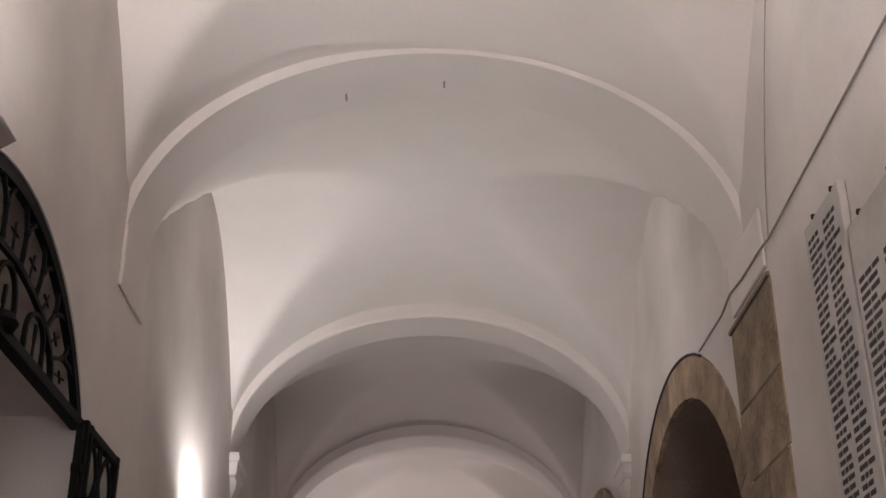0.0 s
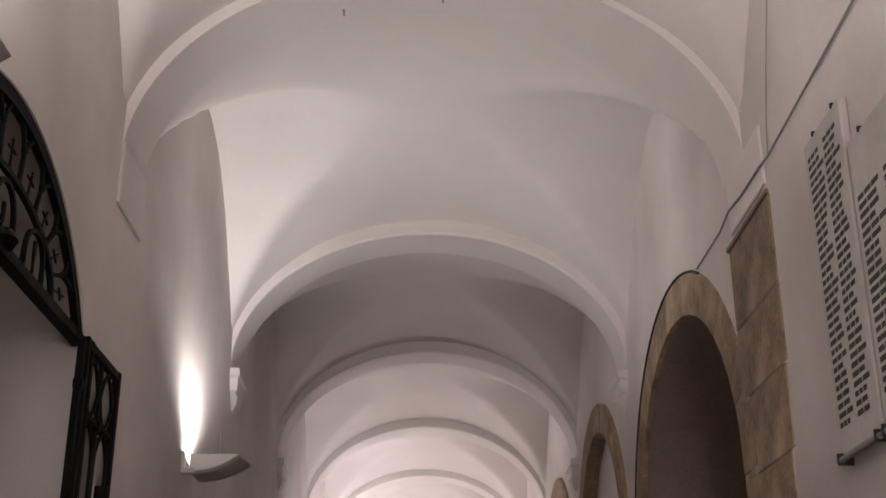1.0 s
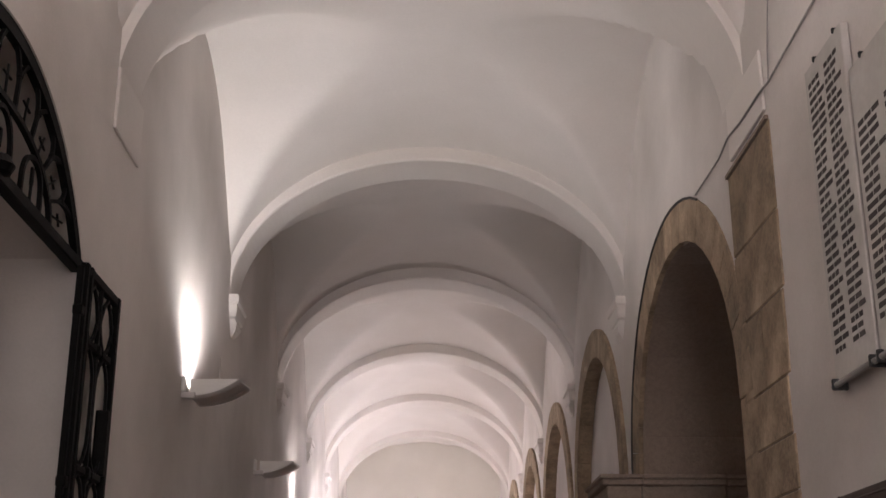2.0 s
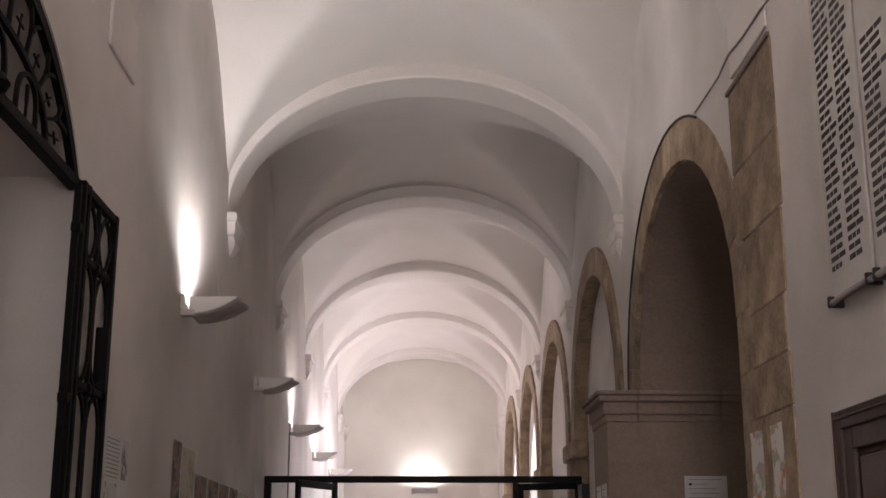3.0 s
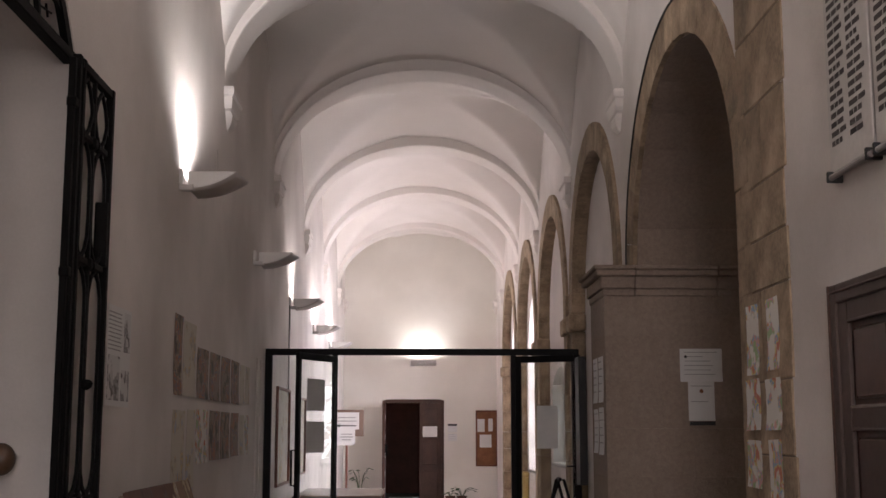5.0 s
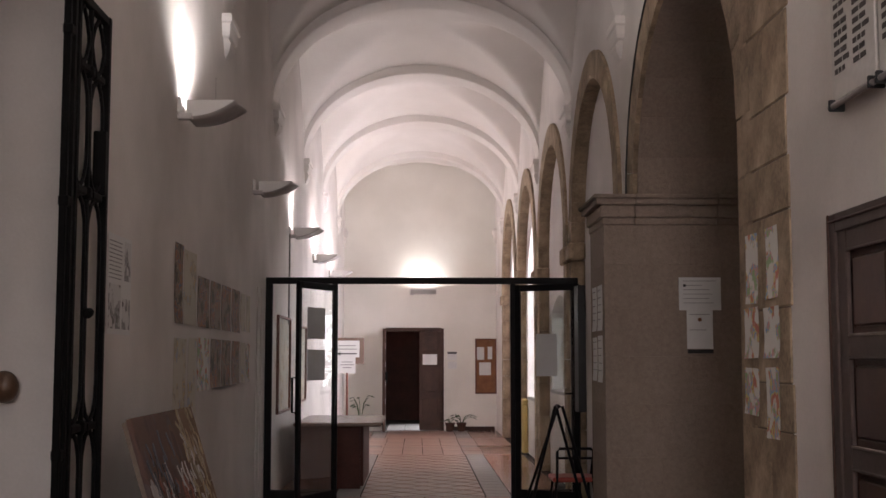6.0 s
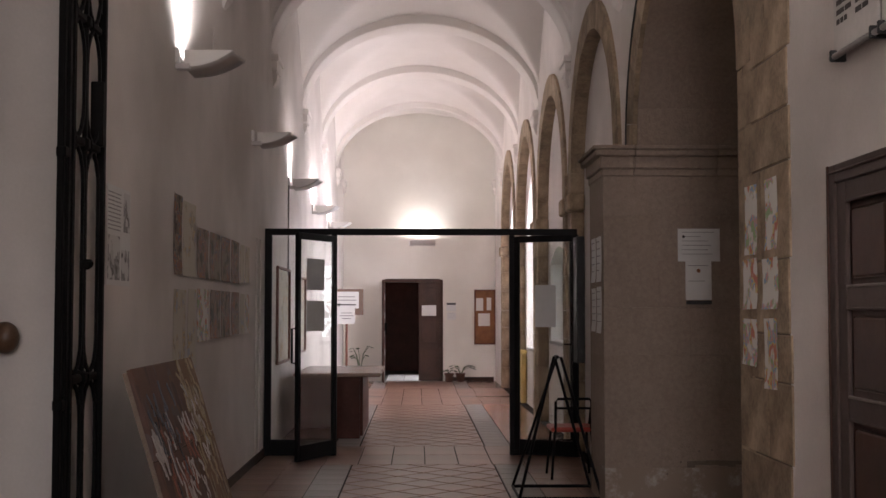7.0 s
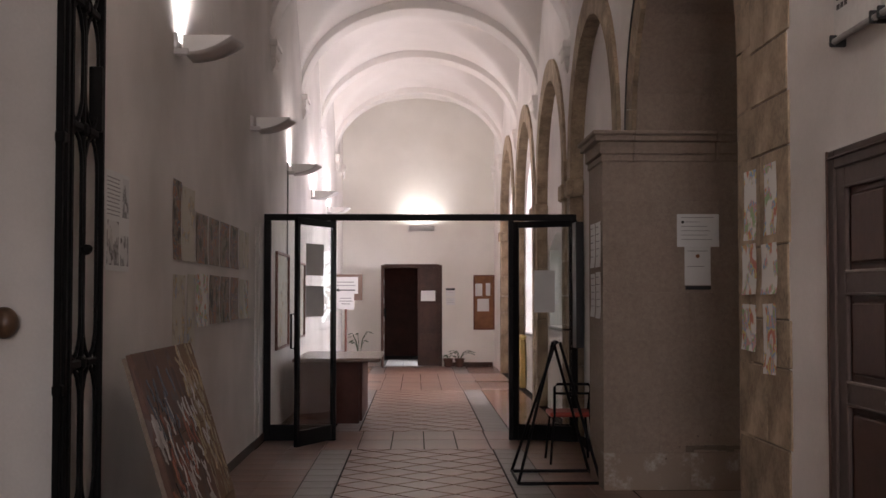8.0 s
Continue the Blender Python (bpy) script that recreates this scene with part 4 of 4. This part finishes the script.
for z0, z1 in ((0.15, 0.72), (0.85, 1.4), (1.75, 2.08)):
    part("door_panel", box(0.19, 0.53, -0.012, 0.0, z0, z1, 0.01), WOOD, lf)
lo = part("open_leaf", box(-0.66, -0.62, -0.74, -0.04, 0.01, 2.17, 0.004), WOOD, d2)
for z in (0.6, 1.0, 1.4, 1.8):
    part("latch_bar", box(-0.622, -0.612, -0.72, -0.5, z, z + 0.12, 0.004), SHADE, lo, "pale worn edge plate")
part("lock", box(-0.62, -0.57, -0.68, -0.6, 1.05, 1.3, 0.006), IRON, lo)
part("bolt", tube([(-0.60, -0.35, 1.42), (-0.60, -0.05, 1.42)], 0.012), IRON, lo)

# ---------------------------------------------------------------- cables, skirting, small wall fittings
pts = [(XR - 0.012, 0.5, 4.33), (XR - 0.012, 3.76, 4.33), (XR - 0.012, 4.8, 4.29), (XR - 0.024, 5.46, 4.245), (XR - 0.026, 5.62, 4.26), (XR - 0.025, 6.0, 4.27), (XR - 0.025, 6.27, 4.30), (XR - 0.024, 6.5, 4.265), (XR - 0.012, 7.18, 4.30)]
tagged(finish("wall_cable", tube(pts, 0.006), CABLE), "grey cable run along the white wall under the vault", "cable")
cc, ca, cs, cbb = ARCHES[0]
pts = [(XR - 0.014, y, z) for y, z in ellipse(cc, ca, cs, cbb, RING - 0.0, 30) if y > 7.1]
tagged(finish("arch_cable", tube(pts, 0.009), DARKC), "black cable following the stone arch ring", "cable")
pts = []
for i in range(9):
    k = i / 8
    pts.append((XR - 0.01 - 0.02 * k, 5.5 - 0.62 * k ** 1.3, 4.26 + 1.3 * k))
tagged(finish("vault_cable", tube(pts, 0.004), CABLE), "thin cable climbing from the wall to the vault", "cable")
structure(finish("baseboard", box(XL, XL + 0.012, 5.7, SY - 0.03, 0.0, 0.09, 0.003), WOOD), "dark narrow skirting along the white wall", "baseboard")
structure(finish("baseboard_end", box(0.62, 1.7, YE - 0.015, YE, 0.0, 0.09, 0.003), WOOD), "dark skirting along the end wall", "baseboard")
cp = thing("thin_conduit", (XL, 15.45, 0), "thin grey conduit below a wall lamp", "conduit")
part("pipe", tube([(0.012, 0, 2.0), (0.012, 0, 3.15)], 0.01), CABLE, cp)
# thin white strips modelled where light from beyond the screen catches the wall
for y, z in ((12.45, 2.3), (12.75, 2.3)):
    cp = thing("thin_conduit", (XL, y, 0), "thin white strip standing in for a line of light down the wall", "conduit")
    part("pipe", tube([(0.008, 0, 0.09), (0.008, 0, z)], 0.007), PLASTER, cp)
hk = thing("wall_hook", (XL, 9.75, 3.6), "small white wall fitting below the corbel", "fitting")
part("strip", box(0, 0.006, -0.006, 0.006, 0, 0.24, 0.004), PLASTER, hk)

for x, y, z in ((0.10, 6.28, 5.688), (-0.50, 6.33, 5.622)):
    tagged(finish("plaster_chip", box(x - 0.006, x + 0.006, y - 0.03, y + 0.03, z - 0.004, z + 0.02, 0.002), CABLE), "small dark flake hanging from the vault plaster", "plaster chip")

# ---------------------------------------------------------------- stone pieces of the arcade
PIECE = {}


def block(name, x0, x1, y0, y1, z0, z1, material, parent, bevel=0.006):
    """One dressed stone; alike sizes share their mesh."""
    key = (round(x1 - x0, 3), round(y1 - y0, 3), round(z1 - z0, 3), material.name, bevel)
    if key not in PIECE:
        bm = box(-key[0] / 2, key[0] / 2, -key[1] / 2, key[1] / 2, -key[2] / 2, key[2] / 2, bevel)
        me = bpy.data.meshes.new(name)
        bm.to_mesh(me)
        bm.free()
        me.materials.append(material)
        PIECE[key] = me
    ob = new(name, PIECE[key])
    ob.location = ((x0 + x1) / 2, (y0 + y1) / 2, (z0 + z1) / 2)
    ob.parent = parent
    return ob


def voussoirs(parent, c, a, s, b, x0, x1, n, material, gap=0.012):
    for i in range(n):
        bm = bmesh.new()
        k0, k1 = math.pi * (i + gap) / n, math.pi * (i + 1 - gap) / n
        off = 0.003 * random.random()
        ring = []
        for x in (x0 - off, x1):
            row = []
            for k, e in ((k0, 0), (k1, 0), (k1, RING - 0.004), (k0, RING - 0.004)):
                row.append(bm.verts.new((x, c - (a + e) * math.cos(k), s + (b + e) * math.sin(k))))
            ring.append(row)
        bm.faces.new(ring[0]), bm.faces.new(ring[1][::-1])
        for q in range(4):
            bm.faces.new((ring[0][q], ring[0][(q + 1) % 4], ring[1][(q + 1) % 4], ring[1][q]))
        part("voussoir", bm, material, parent)


for k, (c, a, s, b) in enumerate(ARCHES):
    st = structure(thing("trim_stone_arch", (0, 0, 0), "ochre sandstone arch ring with stone jambs in the white wall", "arch"), "ochre sandstone arch ring with stone jambs in the white wall", "arch")
    xin = XR + 0.03 if k == 0 else 1.86
    face = XR - (0.008 if k == 0 else 0.03)
    voussoirs(st, c, a, s, b, face, xin, 21, SAND)
    if k == 0:
        voussoirs(st, c, a + 0.002, s, b + 0.002, xin + 0.003, XB - 0.002, 13, GREY, 0.002)
    for side in (-1, 1):
        if k == 0 and side == 1 or k == 1 and side == -1:
            continue
        y0, y1 = sorted((c + side * a, c + side * (a + RING - 0.004)))
        z, i = 0.0, 0
        hs = [0.42, 0.36, 0.45, 0.33, 0.40, 0.38, 0.44]
        while z < s - 0.22:
            h = min(hs[i % 7], s - 0.2 - z)
            block("jamb_stone", face, xin, y0, y1, z + 0.003, z + h - 0.003, SAND, st)
            z, i = z + h, i + 1
        if k == 0:
            block("jamb_stone", XR - 0.008, xin, y0, y1, s - 0.2, s - 0.003, SAND, st)
            block("jamb_stone", xin + 0.003, XB - 0.002, y0, y1, 0.0, s - 0.003, GREY, st)
            continue
        block("impost", XR - 0.07, xin, y0 - (0.06 if side == 1 else 0), y1 + (0.06 if side == -1 else 0), s - 0.2, s - 0.003, SAND, st, 0.02)

# exposed stone pilaster between gate wall and arch
pl = structure(thing("trim_stone_pilaster", (0, 0, 0), "exposed ochre sandstone pilaster in the white wall", "pilaster"), "exposed ochre sandstone pilaster in the white wall", "pilaster")
zs = [0.0, 0.44, 0.83, 1.21, 1.44, 1.80, 2.26, 2.52, 2.80, 3.22, 3.62, 4.10]
for i, (z0, z1) in enumerate(zip(zs, zs[1:])):
    near = 5.60 - max(0.0, z0 - 2.6) * 0.06 + (0.03 if i % 3 == 1 else 0)
    far = 6.485 if z0 < 2.8 else 6.40
    if i % 3 == 2:
        cut = 5.98 + 0.1 * (i % 2)
        block("stone_block", XR - 0.009, XR + 0.1, near, cut - 0.003, z0 + 0.003, z1 - 0.003, SAND, pl)
        block("stone_block", XR - 0.009, XR + 0.1, cut + 0.003, far, z0 + 0.003, z1 - 0.003, SAND, pl)
    else:
        block("stone_block", XR - 0.009, XR + 0.1, near, far, z0 + 0.003, z1 - 0.003, SAND, pl)
finish("mortar", box(XR - 0.003, XR + 0.09, 5.64, 6.39, 0.0, 4.09), MORTAR, pl)
finish("plaster_lip", box(XR - 0.02, XR, 5.58, 6.42, 4.10, 4.125, 0.003), GREY, pl)

# big grey stone pier with its cornice
pr = structure(thing("trim_stone_pier", (0, 0, 0), "large grey-brown stone pier with a moulded cornice", "pier"), "large grey-brown stone pier with a moulded cornice", "pier")
PX0, PX1, PY0, PY1 = 1.50, XB - 0.004, 9.75, 10.52
zs = [0.0, 0.30, 0.78, 1.20, 1.58, 1.96, 2.32, 2.64]
for i, (z0, z1) in enumerate(zip(zs, zs[1:])):
    cut = [2.2, 1.95, 2.45][i % 3]
    block("stone_block", PX0, cut, PY0, PY1, z0, z1 - 0.001, SALT if i == 0 else GREY, pr, 0.002)
    block("stone_block", cut + 0.001, PX1, PY0, PY1, z0, z1 - 0.001, SALT if i == 0 else GREY, pr, 0.002)
for z0, z1, o in ((2.64, 2.70, 0.012), (2.70, 2.80, 0.03), (2.80, 2.85, 0.07), (2.85, 2.885, 0.09)):
    for x0, x1 in ((PX0 - o, 1.75), (1.75, 2.42), (2.42, PX1)):
        block("cornice_stone", x0 + 0.001, x1 - 0.001, PY0 - o, PY1 + o, z0, z1, GREY, pr, 0.008)

chip = random.Random(8)
x = 2.16
while x < 2.72:
    w = 0.05 + 0.06 * chip.random()
    h = 0.02 + 0.025 * chip.random()
    block("chipped_recess", x, x + w, PY0 - 0.004, PY0 + 0.05, 0.345 - h, 0.352 + 0.008 * chip.random(), MORTAR, pr, 0.004)
    x += w - 0.004
for x, z in ((2.11, 0.345), (2.26, 0.43), (2.36, 0.44), (2.0, 0.25)):
    block("chipped_recess", x - 0.012, x + 0.012, PY0 - 0.003, PY0 + 0.05, z - 0.012, z + 0.012, MORTAR, pr, 0.008)

# ---------------------------------------------------------------- floor pieces
fl = structure(thing("floor_paving", (0, 0, 0), "brown terracotta and pale stone floor tiles, worn and shiny", "floor"), "brown terracotta and pale stone floor tiles, worn and shiny", "floor")


def slab(x0, x1, y0, y1, material, gap=0.004, z=0.0):
    return block("floor_tile", x0 + gap, x1 - gap, y0 + gap, y1 - gap, -0.03, z, material, fl, 0.002)


CX0, CX1 = -0.66, 0.78
S0, S1 = -0.96, 1.08
bands = [(12.40, 14.05), (20.3, 22.0), (22.4, 24.5)]
# pale strips beside the central run, terracotta fields outside them
runs = [(5.0, 12.40), (14.05, 20.3), (22.0, 22.4), (24.5, 27.08)]
for y0, y1 in runs:
    n = max(1, round((y1 - y0) / 0.345))
    for i in range(n):
        a, b = y0 + (y1 - y0) * i / n, y0 + (y1 - y0) * (i + 1) / n
        slab(S0, CX0, a, b, TILE2, 0.007)
        slab(CX1, S1, a, b, TILE2, 0.007)
        for x0, x1 in ((XL, S0), (S1, 1.73)):
            slab(x0, (x0 + x1) / 2, a, b, TILER if y0 > 13 else TILE, 0.002)
            slab((x0 + x1) / 2, x1, a, b, TILER if y0 > 13 else TILE, 0.002)
# transverse bands of long slabs
for a, b in bands:
    x = -1.63
    while x < 1.7:
        slab(x, min(x + 0.342, 1.73), a, (a + b) / 2, TILE, 0.006 if -0.7 < x < 0.8 else 0.003)
        slab(x, min(x + 0.342, 1.73), (a + b) / 2, b, TILE, 0.006 if -0.7 < x < 0.8 else 0.003)
        x += 0.342

def lozenges(y0, y1, w, d):
    """Diamond tiles between CX0 and CX1, clipped by the run's edges."""
    nj, ni = int((y1 - y0) / d * 2) + 2, int((CX1 - CX0) / w) + 3
    for j in range(-1, nj):
        for i in range(-1, ni):
            cx = 0.06 + (i - ni // 2) * w + (w / 2 if j % 2 else 0)
            cy = y0 + j * d / 2
            k = 0.935
            poly = [(cx - w / 2 * k, cy), (cx, cy - d / 2 * k), (cx + w / 2 * k, cy), (cx, cy + d / 2 * k)]
            for ax, lim, sgn in ((0, CX0 + 0.011, 1), (0, CX1 - 0.011, -1), (1, y0 + 0.003, 1), (1, y1 - 0.003, -1)):
                out = []
                for p, q in zip(poly, poly[1:] + poly[:1]):
                    fp, fq = (p[ax] - lim) * sgn, (q[ax] - lim) * sgn
                    if fp >= 0:
                        out.append(p)
                    if fp * fq < 0:
                        t = fp / (fp - fq)
                        out.append((p[0] + (q[0] - p[0]) * t, p[1] + (q[1] - p[1]) * t))
                poly = out
                if len(poly) < 3:
                    break
            if len(poly) < 3:
                continue
            bm = bmesh.new()
            top = [bm.verts.new((x - cx, y - cy, 0.0)) for x, y in poly]
            low = [bm.verts.new((x - cx, y - cy, -0.03)) for x, y in poly]
            bm.faces.new(top)
            for q in range(len(poly)):
                bm.faces.new((low[q], low[(q + 1) % len(poly)], top[(q + 1) % len(poly)], top[q]))
            part("floor_tile", bm, TILE, fl).location = (cx, cy, 0)


lozenges(7.2, 12.40, 0.485, 0.48)
lozenges(14.05, 20.3, 0.485, 0.48)
slab(CX0, CX1, 22.0, 22.4, TILE)
slab(CX0, CX1, 24.5, 26.0, TILE)
slab(CX0, CX1, 26.0, 27.09, TILE)
x = -0.7
while x < 0.5:
    slab(x, x + 0.4, 27.12, 28.6, TILE2)
    slab(x, x + 0.4, 28.6, 30.0, TILE2)
    x += 0.4
slab(-4.9, XL, GY0, GY1, TILE2)
slab(XL, 1.73, -4.9, 0.0, TILE)
slab(XL, 1.73, 0.0, 5.0, TILE)
slab(CX0, CX1, 5.0, 7.2, TILE)
slab(1.74, 2.82, 6.5, 9.74, TILE)
